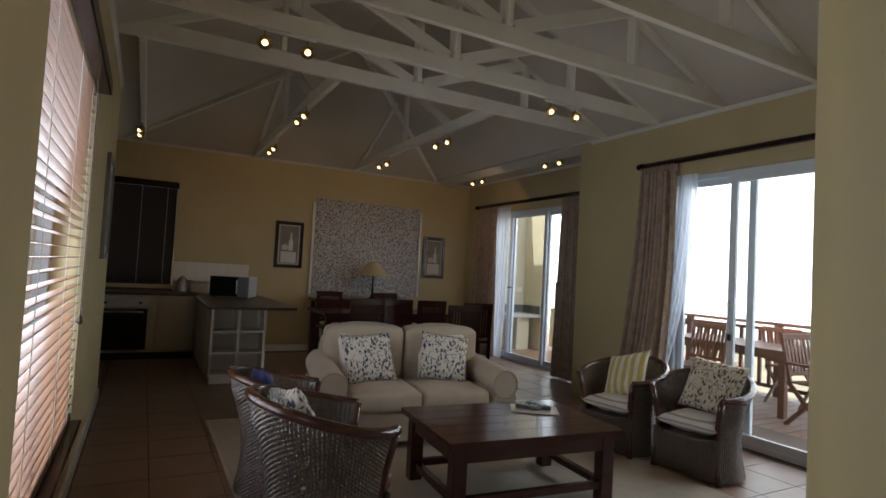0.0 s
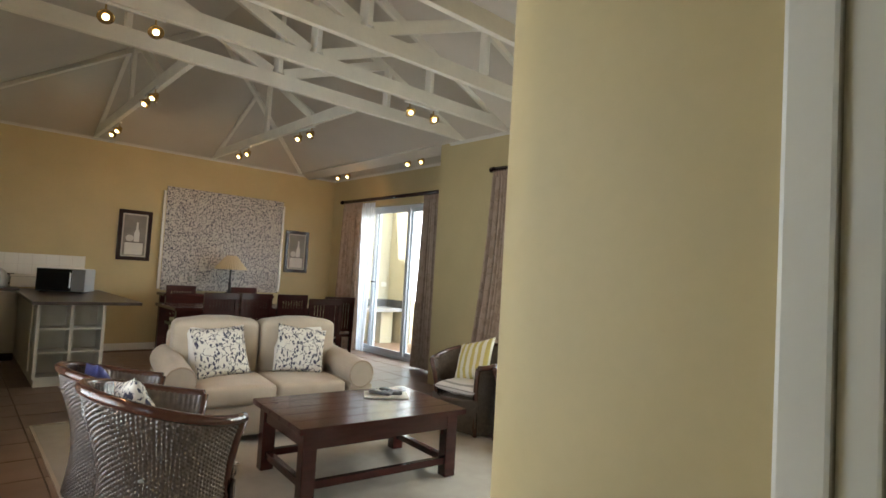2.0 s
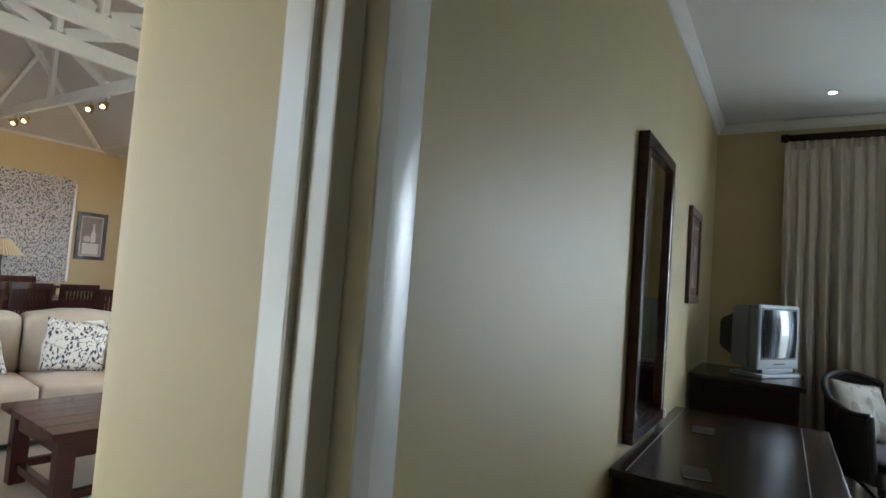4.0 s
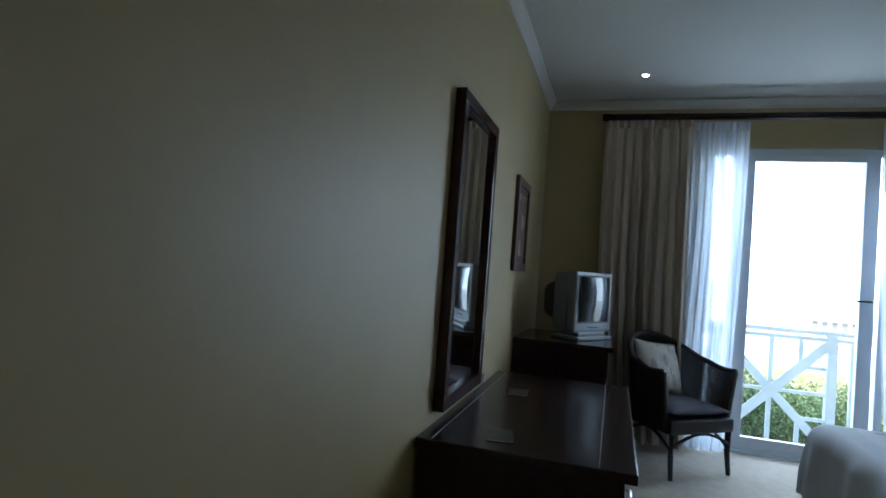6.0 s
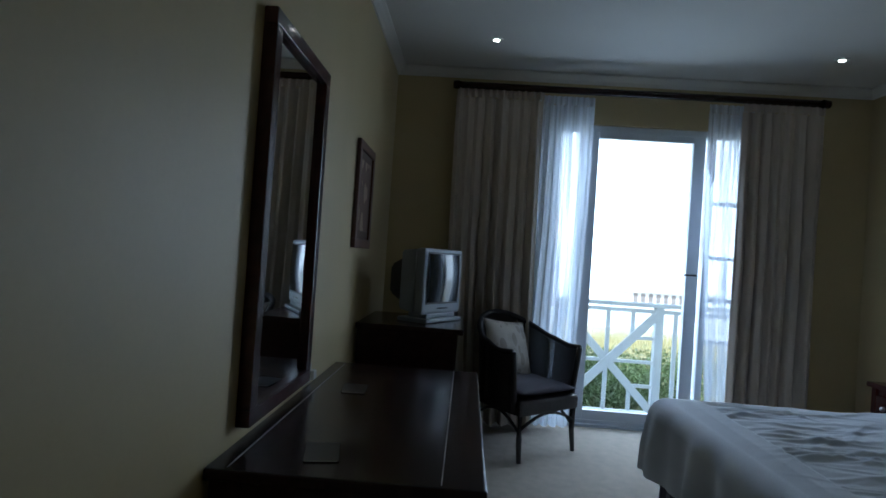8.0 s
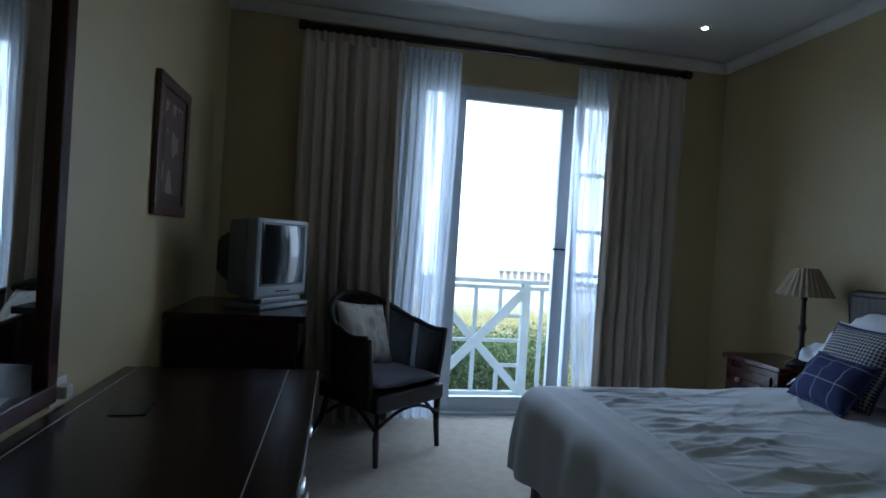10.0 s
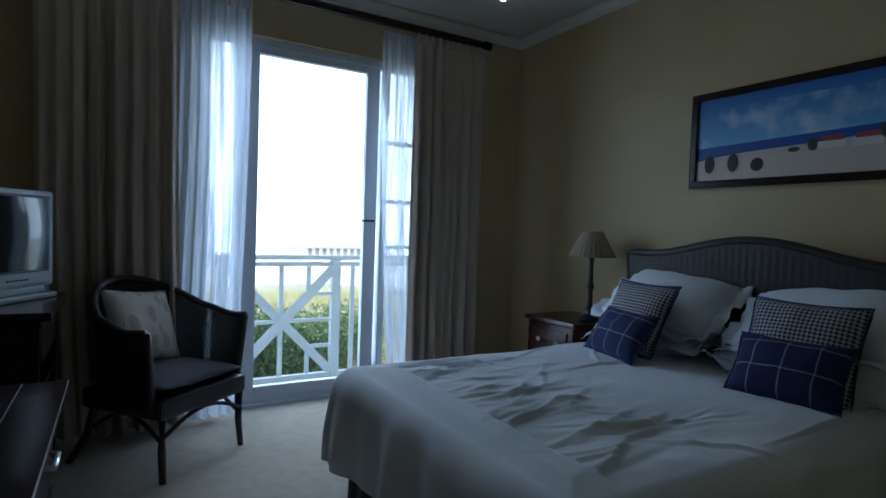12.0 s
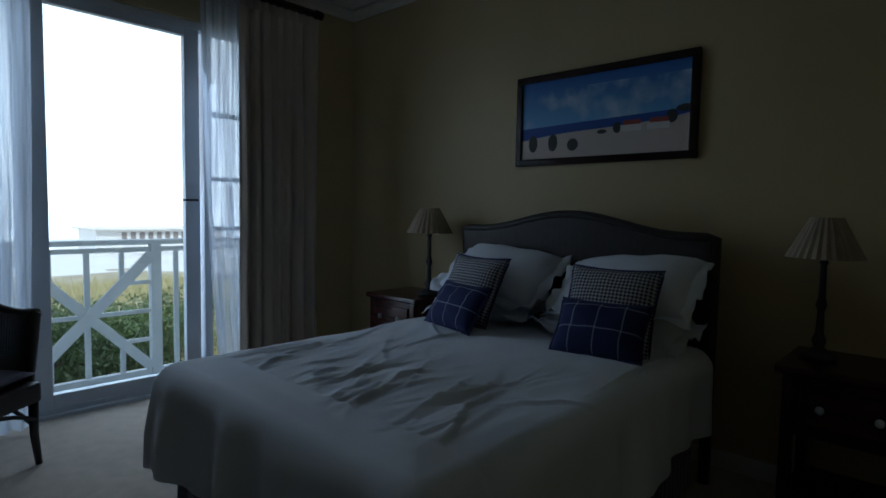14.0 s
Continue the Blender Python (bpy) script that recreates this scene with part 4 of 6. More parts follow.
# ---- wicker chairs ----
def shell(bm, plan, top, bottom, canes, rows, rc, rr, th):
    """An open weave: upright canes and bent rows on the surface plan(angle, height 0..1)."""
    for k in range(canes + 1):
        a = -th + 2 * th * k / canes
        tube(bm, [plan(a, bottom(a) + (top(a) - bottom(a)) * j / 6) for j in range(7)], rc, 5)
    for j in range(rows):
        tube(bm, [plan(-th + 2 * th * k / 44, bottom(-th + 2 * th * k / 44) + (top(-th + 2 * th * k / 44) - bottom(-th + 2 * th * k / 44)) * (j + 0.5) / rows) for k in range(45)], rr, 4)
    return bm


def armchair(m):
    """A cane armchair with flared arms, open weave and arched legs; its front towards -y."""
    ob = thing("wicker_armchair", m, "black cane armchair with flared arms and grey seat pad", "armchair")
    th = radians(118)

    def plan(a, z):
        k = (z - 0.3) / 0.6
        flare = 1 + 0.10 * k + 0.22 * max(0.0, k) * max(0.0, (abs(a) - 1.1)) ** 1.5
        return (0.31 * math.sin(a) * flare, 0.02 + 0.29 * math.cos(a) * (1 + 0.16 * k) + (0.05 * (1 - math.cos(a)) * -1 if abs(a) > 1.4 else 0), z)

    def top(a):
        return 0.71 + 0.21 * max(0.0, math.cos(a * 0.86)) ** 1.6 + 0.03 * max(0.0, abs(a) - 1.6)

    tagged(part("woven_shell", shell(B(), plan, top, lambda a: 0.32, 110, 40, 0.0048, 0.0048, th), WICKER, ob, "open cane weave"), kind="stuff")
    part("rim", tube(B(), [plan(-th + 2 * th * k / 50, top(-th + 2 * th * k / 50)) for k in range(51)], 0.02, 8), WICKER, ob, "bound cane rim", smooth=True)
    for s in (-1, 1):
        part("arm_post", tube(B(), [plan(s * th, 0.32), plan(s * th, 0.5), plan(s * th, 0.62), plan(s * th, top(th))], 0.022, 8), WICKER, ob, smooth=True)
    part("seat_frame", boxes((-0.29, -0.26, 0.30, 0.29, 0.27, 0.40), bevel=0.02), WICKER, ob)
    part("seat_cushion", pillow_bm(0.54, 0.52, 0.09), GREYCLOTH, ob, "grey fabric seat pad", smooth=True, m=pose(0, 0.26, 0.445, 90))
    for x in (-0.26, 0.26):
        part("leg", tube(B(), [(x, -0.235, 0.34), (x, -0.235, 0.15), (x * 1.02, -0.25, 0.0)], [0.022, 0.02, 0.016], 8), WICKER, ob, smooth=True)
        part("leg", tube(B(), [(x * 0.9, 0.23, 0.34), (x * 0.98, 0.27, 0.15), (x * 1.1, 0.36, 0.0)], [0.022, 0.02, 0.016], 8), WICKER, ob, smooth=True)
        part("arch", tube(B(), [(x, -0.22 + 0.44 * k / 8, 0.2 + 0.1 * math.sin(math.pi * k / 8)) for k in range(9)], 0.011, 6), WICKER, ob, smooth=True)
    part("arch", tube(B(), [(-0.26 + 0.52 * k / 8, -0.245, 0.22 + 0.08 * math.sin(math.pi * k / 8)) for k in range(9)], 0.011, 6), WICKER, ob, smooth=True)
    return ob


ARMC = pose(6.355, -0.645, 0, 0, 0, -51)
armchair(ARMC)
cushion("scatter_cushion", ARMC @ pose(-0.03, 0.10, 0.485, -24, 6, 0), 0.42, 0.42, 0.12, DAMASK, "pale damask scatter cushion leaning in the cane armchair", 5)

# ---- balcony and the land outside ----
structure("ground", boxes((-900, -900, -4.4, 2500, 2500, -3.4)), PALESAND, "sandy dune ground running to the horizon", "ground")


def dune_bm():
    return sheet(B(), lambda u, v: (8.9 + 42 * u, -60 + 90 * v, -0.9 - 2.6 * u - 0.3 * u * u + 0.35 * noise.noise(Vector((u * 9, v * 16, 0)))), 60, 110)


structure("ground_dune", dune_bm(), SAND, "overgrown sandy dune falling away below the balcony", "ground")
bal = tagged(new("balcony"), "white painted timber balcony floor", "balcony", kind="structure")
for i in range(12):
    part("plank", boxes((7.15 + i * 0.125, -4.2, -0.36, 7.265 + i * 0.125, 0.7, -0.33)), RAILWHITE, bal)
part("joist", boxes((7.14, -4.2, -0.6, 8.66, -4.05, -0.36), (7.14, 0.55, -0.6, 8.66, 0.7, -0.36), (7.14, -1.9, -3.4, 8.66, -1.75, -0.36)), RAILWHITE, bal)
rl = thing("balcony_railing", pose(8.55, 0, -0.33), "white painted timber balcony railing with crossed braces", "railing")
part("handrail", boxes((-0.05, -4.1, 1.235, 0.06, 0.6, 1.28), bevel=0.008), RAILWHITE, rl)
part("top_rail", boxes((-0.02, -4.1, 1.17, 0.02, 0.6, 1.21), bevel=0.004), RAILWHITE, rl)
part("bottom_rail", boxes((-0.03, -4.1, 0.03, 0.03, 0.6, 0.085), bevel=0.006), RAILWHITE, rl)
for y in (-4.0, -3.2, -2.33, -1.23, -0.1, 0.5):
    part("post", boxes((-0.04, y - 0.045, 0.0, 0.04, y + 0.045, 1.235), bevel=0.005), RAILWHITE, rl)
for y in (-3.6, -2.515, -1.78, -1.0, -0.7, -0.4):
    part("baluster", boxes((-0.015, y - 0.022, 0.085, 0.015, y + 0.022, 1.17), bevel=0.004), RAILWHITE, rl)
for y0, y1 in ((-2.285, -1.275),):
    for a, b in ((y0, y1), (y1, y0)):
        bm = B()
        xb = -0.03 if a < b else -0.058
        beam(bm, (xb, a, 0.1), (xb, b, 1.15), 0.028, 0.085, 0.004)
        part("brace", bm, RAILWHITE, rl)
    part("cross_bar", boxes((-0.012, y0, 0.607, 0.012, y1, 0.643)), RAILWHITE, rl)
    # short bars from each brace to the post, and from each brace to the rails
    for k in (-1, 1):
        ye = y0 if k < 0 else y1
        for z in (0.36, 0.89):
            part("cross_bar", boxes((-0.012, min(ye, ye - k * 0.25), z - 0.018, 0.012, max(ye, ye - k * 0.25), z + 0.018)), RAILWHITE, rl)
        for z0, z1 in ((0.085, 0.36), (0.89, 1.17)):
            part("stub_baluster", boxes((-0.014, -1.78 + k * 0.27 - 0.02, z0, 0.014, -1.78 + k * 0.27 + 0.02, z1)), RAILWHITE, rl)


def shrub(name, x, y, z, r, h, n, seed, label):
    rnd = random.Random(seed)
    ob = thing(name, pose(x, y, z), label, "shrub", "dune shrubs")
    bm = B()
    tips = []
    for k in range(9):
        a, s = rnd.uniform(0, 6.28), rnd.uniform(0.3, 0.9)
        p = [(0, 0, 0), (s * r * 0.4 * math.cos(a), s * r * 0.4 * math.sin(a), h * 0.4), (s * r * math.cos(a), s * r * math.sin(a), h * rnd.uniform(0.45, 0.7))]
        tube(bm, p, [0.03, 0.02, 0.008], 5)
    part("branches", bm, mat("shrub_bark", (0.1, 0.075, 0.05), 0.9), ob)
    vs, fs = [], []
    for k in range(n):
        a, c = rnd.uniform(0, 6.28), rnd.uniform(-0.2, 1)
        q = rnd.random() ** 0.33
        lump = 1 + 0.3 * noise.noise(Vector((math.cos(a) * 2 + seed, math.sin(a) * 2, c * 2)))
        rr = r * q * math.sqrt(max(0.02, 1 - c * c * 0.8)) * lump
        p = Vector((rr * math.cos(a), rr * math.sin(a), h * (0.35 + 0.6 * c * q * lump)))
        d = Vector((rnd.uniform(-1, 1), rnd.uniform(-1, 1), rnd.uniform(0, 1.2))).normalized()
        s = d.cross(Vector((rnd.uniform(-1, 1), rnd.uniform(-1, 1), rnd.uniform(-1, 1)))).normalized()
        l, w = rnd.uniform(0.05, 0.09), rnd.uniform(0.012, 0.02)
        i = len(vs)
        vs += [p, p + d * l * 0.5 + s * w, p + d * l, p + d * l * 0.5 - s * w]
        fs.append((i, i + 1, i + 2, i + 3))
    me = bpy.data.meshes.new("foliage")
    me.from_pydata([tuple(v) for v in vs], [], fs)
    me.materials.append(LEAF)
    f = new("foliage", me)
    f.parent = ob
    return ob


for i, (x, y, r, h) in enumerate(((10.1, -1.35, 1.0, 1.65), (9.75, -1.75, 0.6, 1.3), (9.7, -2.5, 0.5, 0.9), (10.6, -2.6, 0.7, 1.1), (10.0, -0.4, 0.9, 1.5), (11.6, -3.4, 0.8, 1.2), (12.8, -2.4, 1.0, 1.2), (9.9, -2.35, 0.5, 0.7), (13.8, -4.6, 1.2, 1.2), (15.5, -3.2, 1.3, 1.0), (11.0, 0.6, 1.0, 1.3))):
    shrub("shrub", x, y, -1.15 - 0.06 * (x - 9), r, h, 3600, i, "wild green dune shrub beyond the balcony")


def grass_bm():
    rnd = random.Random(5)
    vs, fs = [], []
    for k in range(26000):
        x, y = 9.0 + 22 * rnd.random() ** 1.6, rnd.uniform(-12, 1.5)
        u = (x - 8.9) / 42
        z = -1.0 - 2.6 * u
        if noise.noise(Vector((x * 0.5, y * 0.5, 2))) < -0.3:
            continue
        a, h = rnd.uniform(0, 6.28), rnd.uniform(0.25, 0.75)
        dx, dy = math.cos(a), math.sin(a)
        b = rnd.uniform(0.05, 0.3)
        i = len(vs)
        vs += [(x - dy * 0.008, y + dx * 0.008, z), (x + dy * 0.008, y - dx * 0.008, z), (x + dx * b, y + dy * b, z + h)]
        fs.append((i, i + 1, i + 2))
    me = bpy.data.meshes.new("dune_grass")
    me.from_pydata(vs, [], fs)
    me.materials.append(GRASS)
    return me


tagged(new("dune_grass", grass_bm()), "dry yellow dune grass between the shrubs", "grass", kind="stuff")

hs = thing("beach_house", pose(62, -21, -3.4, 0, 0, 0), "long low pale beach house with a row of windows", "house")
part("wall", boxes((0, -7, 0, 6, 5, 2.3)), mat("far_wall", (0.82, 0.8, 0.76), 0.8), hs)
part("roof", boxes((-0.5, -7.5, 2.3, 6.5, 5.5, 2.45)), mat("far_roof", (0.72, 0.68, 0.62), 0.8), hs)
for i in range(8):
    part("window", boxes((-0.05, -3.2 + i * 0.8, 0.9, 0.02, -2.75 + i * 0.8, 2.1)), mat("far_pane", (0.25, 0.22, 0.2), 0.4), hs)


def haze_bm():
    return sheet(B(), lambda u, v: (95 * math.cos((u - 0.5) * 3.7), 95 * math.sin((u - 0.5) * 3.7), -6 + 106 * v), 64, 2)


HAZE = lamp_material("sea_haze", (0.93, 0.97, 1.0), 1.6)
structure("backdrop", haze_bm(), HAZE, "bright sea haze at the horizon", "backdrop")
# ================= living room =================
# ---- roof timbers ----
XM = 3.68
SL = 1.228 / (XM - 1.053)  # slope of the ceiling


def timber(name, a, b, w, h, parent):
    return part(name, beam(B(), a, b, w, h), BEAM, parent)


for y in (2.80, 3.63, 4.38, 5.10):
    tr = thing("roof_truss", pose(0, y, HL), "cream painted open timber roof truss over the lounge", "roof truss", "roof trusses")
    timber("bottom_chord", (1.15, 0, 0.06), (6.22, 0, 0.06), 0.05, 0.13, tr)
    for s in (-1, 1):
        timber("rafter", (XM + s * 2.52, 0, 0.02), (XM, 0, 2.5 * SL - 0.06), 0.045, 0.12, tr)
        timber("web", (XM + s * 0.06, 0.0, 0.13), (XM + s * 1.2, 0, 1.28 * SL - 0.03), 0.042, 0.10, tr)
        timber("post", (XM + s * 1.25, 0.0, 0.125), (XM + s * 1.25, 0, 1.2 * SL), 0.042, 0.09, tr)
    timber("king_post", (XM, 0.001, 0.125), (XM, 0.001, 2.42 * SL), 0.045, 0.12, tr)
for x in (2.94, 4.58, 6.33, 1.40):
    tr = thing("half_truss", pose(x, 0, HL), "cream painted half truss running to the end wall", "roof truss", "half trusses")
    timber("bottom_chord", (0, 5.17, 0.06), (0, 9.33, 0.06), 0.05, 0.12, tr)
    if x in (2.94, 4.58):
        timber("rafter", (0, 9.3, 0.04), (0, 7.35, 0.95), 0.045, 0.11, tr)
        timber("web", (0, 6.1, 0.12), (0, 7.3, 0.85), 0.042, 0.09, tr)
        timber("post", (0, 7.35, 0.12), (0, 7.35, 0.88), 0.042, 0.09, tr)
hip = thing("hip_rafter", pose(0, 0, HL), "cream painted diagonal hip rafters under the ceiling", "rafter", "hip rafters")
timber("rafter", (1.2, 9.3, 0.06), (XM - 0.05, 6.9, 1.10), 0.05, 0.12, hip)
hip2 = thing("hip_rafter", pose(0, 0, HL), "cream painted diagonal hip rafters under the ceiling", "rafter", "hip rafters")
timber("rafter", (6.1, 9.3, 0.06), (XM + 0.05, 6.9, 1.10), 0.05, 0.12, hip2)


# ---- track lights ----
GOLD = mat("polished_brass", (0.6, 0.42, 0.16), 0.25, metal=1.0, vary=0.06)


def spot_track(x, y, along, z=3.015, tilt=35, aim=0.0):
    ob = thing("track_light", pose(x, y, z, 0, 0, along), "white track with two lit brass spotlights under a beam", "track light", "spot tracks")
    part("rail", boxes((-0.21, -0.012, -0.02, 0.21, 0.012, 0), bevel=0.003), WHITE, ob)
    for k, s in enumerate((-0.15, 0.15)):
        part("stem", rod(B(), (s, 0, -0.02), (s, 0, -0.06), 0.006), GOLD, ob)
        m = pose(s, 0, -0.085, tilt, 0, aim)
        h = part("spot_head", lathe(B(), [(0.018, 0.035), (0.026, 0.02), (0.042, -0.005), (0.05, -0.03), (0.053, -0.036), (0.044, -0.035)], 18), GOLD, ob, "brass lamp head", smooth=True, m=m)
        bm = B()
        bmesh.ops.create_uvsphere(bm, u_segments=12, v_segments=8, radius=0.022, matrix=pose(0, 0, -0.034))
        part("bulb", bm, BULB, h, "glowing halogen bulb", smooth=True)
    return ob


TRACKS = [(2.31, 4.37, 0, -40, 0), (4.87, 4.40, 0, -40, 0), (2.97, 8.14, 90, 40, 90), (2.89, 6.22, 90, 40, 90), (4.56, 8.02, 90, 40, 90), (4.58, 6.23, 90, 40, 90), (6.36, 8.26, 90, 40, 90), (6.29, 6.25, 90, 40, 90), (1.39, 8.2, 90, 40, 90)]
for x, y, al, ti, _ in TRACKS:
    spot_track(x, y, al, tilt=ti, aim=0)
for x, y in ((2.34, 4.12), (4.8, 4.15), (2.86, 6.9), (4.50, 6.9), (6.15, 7.0)):
    ob = new("spot_lamp", bpy.data.lights.new("spot_lamp", "SPOT"))
    ob.data.energy, ob.data.color, ob.data.shadow_soft_size = 8.0, (1.0, 0.56, 0.24), 0.05
    ob.data.spot_size, ob.data.spot_blend = radians(115), 0.6
    ob.matrix_world = look((x, y, 2.80), (x, 9.34, 1.7) if y > 5 else (x, y - 1.0, 0.6))

# ---- curtains of the living room ----
curtain_rod(6.03, 0.9, 4.48, 2.587, XN, "dark stained wooden curtain pole over the lounge doors")
PRINT = pattern(mat("printed_curtain", (0.36, 0.27, 0.21), 0.9, vary=0.08, bump=0.2, fine=300), vines(16, (0.29, 0.21, 0.155), lines=True))
curtain("curtain", 6.03, 4.06, 4.47, 0.03, 2.57, 7, 0.06, PRINT, "beige printed pleated curtain gathered at the lounge doors", flare=0.35, seed=2, group="lounge curtains", shift=0.2)
curtain("sheer_curtain", 6.13, 3.88, 4.16, 0.03, 2.56, 6, 0.022, SHEER, "white voile curtain gathered at the lounge doors", seed=4, group="lounge sheers", shift=0.46)
curtain("curtain", 6.03, 0.95, 1.4, 0.03, 2.56, 7, 0.06, PRINT, "beige printed pleated curtain gathered at the lounge doors", flare=0.2, seed=6, group="lounge curtains")
curtain_rod(6.63, 6.03, 8.67, 2.545, XF, "dark stained wooden curtain pole over the dining doors")
curtain("curtain", 6.66, 8.12, 8.62, 0.03, 2.52, 7, 0.06, PRINT, "beige printed pleated curtain beside the dining doors", flare=0.25, seed=8, group="dining curtains")
curtain("curtain", 6.64, 6.06, 6.42, 0.03, 2.52, 7, 0.06, PRINT, "beige printed pleated curtain beside the dining doors", flare=0.35, seed=9, group="dining curtains")
curtain("sheer_curtain", 6.76, 7.84, 8.3, 0.03, 2.52, 6, 0.022, SHEER, "white voile curtain beside the dining doors", seed=11, group="dining sheers", shift=0.1)
curtain("sheer_curtain", 6.76, 6.3, 6.5, 0.03, 2.52, 4, 0.02, SHEER, "white voile curtain beside the dining doors", seed=12, group="dining sheers")


# ---- venetian blinds ----
def venetian(m, w, h, n, tilt, sw, material, label):
    """Slats along local x, hanging from z = h; local y points into the room."""
    ob = thing("venetian_blind", m, label, "blind")
    part("valance", boxes((-w / 2 - 0.02, -0.01, h - 0.02, w / 2 + 0.02, 0.07, h + 0.07), bevel=0.008), DARKWOOD, ob, "dark wooden valance")
    part("bottom_rail", boxes((-w / 2, -0.06, -0.015, w / 2, sw - 0.06, 0.01), bevel=0.004), material, ob)
    bm = B()
    box(bm, -w / 2, -sw / 2, -0.0015, w / 2, sw / 2, 0.0015)
    me = None
    for k in range(n):
        mm = pose(0, -0.035, 0.03 + (h - 0.07) * k / (n - 1), tilt, 0, 0)
        if me is None:
            s = part("slat", bm, material, ob, m=mm)
            me = s.data
        else:
            s = new("slat", me)
            s.parent, s.matrix_basis = ob, mm
    for x in (-w * 0.38, -w * 0.05, w * 0.38):
        part("ladder_cord", boxes((x - 0.002, sw / 2 - 0.034, 0, x + 0.002, sw / 2 - 0.031, h - 0.02)), WHITE, ob)
    cd = part("pull_cord", rod(B(), (-w * 0.36, 0.02, h), (-w * 0.36, 0.02, h * 0.3), 0.003, seg=6), REDWOOD, ob)
    part("cord_tassel", lathe(B(), [(0.004, 0.04), (0.012, 0.02), (0.014, 0.0), (0.006, -0.01)], 10), REDWOOD, cd, "turned wooden tassel", smooth=True, m=pose(-w * 0.36, 0.02, h * 0.3))
    return ob


venetian(pose(XL + 0.005, 3.375, 0.42, 0, 0, -90), 1.73, 1.93, 36, 0, 0.05, BLINDWOOD, "wide varnished wooden venetian blind, slats half open")
venetian(pose(1.387, YF - 0.012, 1.0, 0, 0, 180), 0.99, 1.40, 36, 58, 0.045, DARKBLIND, "dark wooden venetian blind closed over the kitchen window")

# ---- pictures and roman blind ----
STILL = mat("still_life_ground", (0.2, 0.18, 0.16), 0.6, vary=0.3, scale=6)
for x, seed in ((3.535, 1), (6.14, 2)):
    p = framed("framed_picture", pose(x, YF - 0.001, 1.315 if seed == 1 else 1.26), 0.445, 0.74, 0.055, 0.03, DARKWOOD, STILL, "mount", "still life print in a dark wooden frame", "picture", "grey brown painted ground", 0.02, mat("pale_mount", (0.5, 0.46, 0.4), 0.7))
    part("painted_table", boxes((-0.12, -0.019, 0.085, 0.12, -0.0185, 0.26)), mat("painted_cloth", (0.62, 0.6, 0.56), 0.7), p)
    part("painted_table_edge", boxes((-0.125, -0.0195, 0.26, 0.125, -0.0188, 0.275)), mat("painted_edge", (0.12, 0.1, 0.09), 0.7), p)
    bm = B()
    lathe(bm, [(0.035, 0.275), (0.037, 0.4), (0.014, 0.47), (0.012, 0.56), (0.001, 0.565)], 14, 0.03, 0)
    for v in bm.verts:
        v.co.y = v.co.y * 0.02 - 0.0195
    part("painted_bottle", bm, mat("painted_white", (0.66, 0.64, 0.6), 0.7), p)
    bm = B()
    bmesh.ops.create_uvsphere(bm, u_segments=14, v_segments=8, radius=1, matrix=pose(-0.06, -0.0195, 0.325) @ Matrix.Diagonal((0.055, 0.001, 0.05, 1)))
    part("painted_bowl", bm, mat("painted_bowl", (0.55, 0.52, 0.48), 0.7), p)
framed("framed_picture", pose(XL + 0.001, 5.75, 1.34, 0, 0, 90), 0.6, 0.84, 0.05, 0.03, mat("grey_frame", (0.2, 0.19, 0.18), 0.5), STILL, "mount", "pale print in a grey wooden frame", "picture", "pale print", 0.06, mat("pale_mount_b", (0.5, 0.48, 0.44), 0.7))
rb = thing("roman_blind", pose(4.875, YF - 0.03, 0.91), "flat sprig patterned fabric blind over the dining window", "blind")
part("cloth", sheet(B(), lambda u, v: ((u - 0.5) * 1.88, 0.004 * math.sin(v * 19) + 0.003 * math.sin(u * 9), v * 1.5), 24, 40), SPRIG, rb, smooth=True)
part("top_fold", boxes((-0.95, -0.02, 1.42, 0.95, -0.006, 1.57), bevel=0.004), SPRIG, rb)
part("bottom_hem", boxes((-0.94, -0.012, -0.02, 0.94, 0.004, 0.02), bevel=0.004), SPRIG, rb)
for x in (-0.985, 0.95):
    part("side_reveal", boxes((x, -0.004, 0, x + 0.035, 0.03, 1.5)), WHITE, rb)


# ---- sofa ----
SOFA = pose(3.55, 4.63, 0, 0, 0, -8)
sf = thing("sofa", SOFA, "oatmeal fabric two-seat sofa with rolled arms", "sofa")
part("base", boxes((-0.80, -0.36, 0.06, 0.80, 0.44, 0.30), bevel=0.025), SOFAC, sf)
for x in (-0.72, 0.72):
    for y in (-0.3, 0.38):
        part("foot", rod(B(), (x, y, 0), (x, y, 0.07), 0.022, 0.03), DARKWOOD, sf)


def puffy(bm, x0, y0, z0, x1, y1, z1, bev, puff, cuts=10):
    """A stuffed block: bevelled, its large faces swollen."""
    box(bm, x0, y0, z0, x1, y1, z1)
    bmesh.ops.bevel(bm, geom=bm.edges[:], offset=bev, segments=4, affect="EDGES", profile=0.55)
    bmesh.ops.subdivide_edges(bm, edges=bm.edges[:], cuts=2, use_grid_fill=True)
    cx, cy, cz = (x0 + x1) / 2, (y0 + y1) / 2, (z0 + z1) / 2
    for v in bm.verts:
        a, b, c = (v.co.x - cx) / (x1 - x0) * 2, (v.co.y - cy) / (y1 - y0) * 2, (v.co.z - cz) / (z1 - z0) * 2
        k = puff * (1 - min(1, a * a)) * (1 - min(1, b * b) * 0.9)
        kb = puff * (1 - min(1, a * a)) * (1 - min(1, c * c) * 0.9)
        v.co.z += k * c
        v.co.y += kb * b * 0.7
    return bm


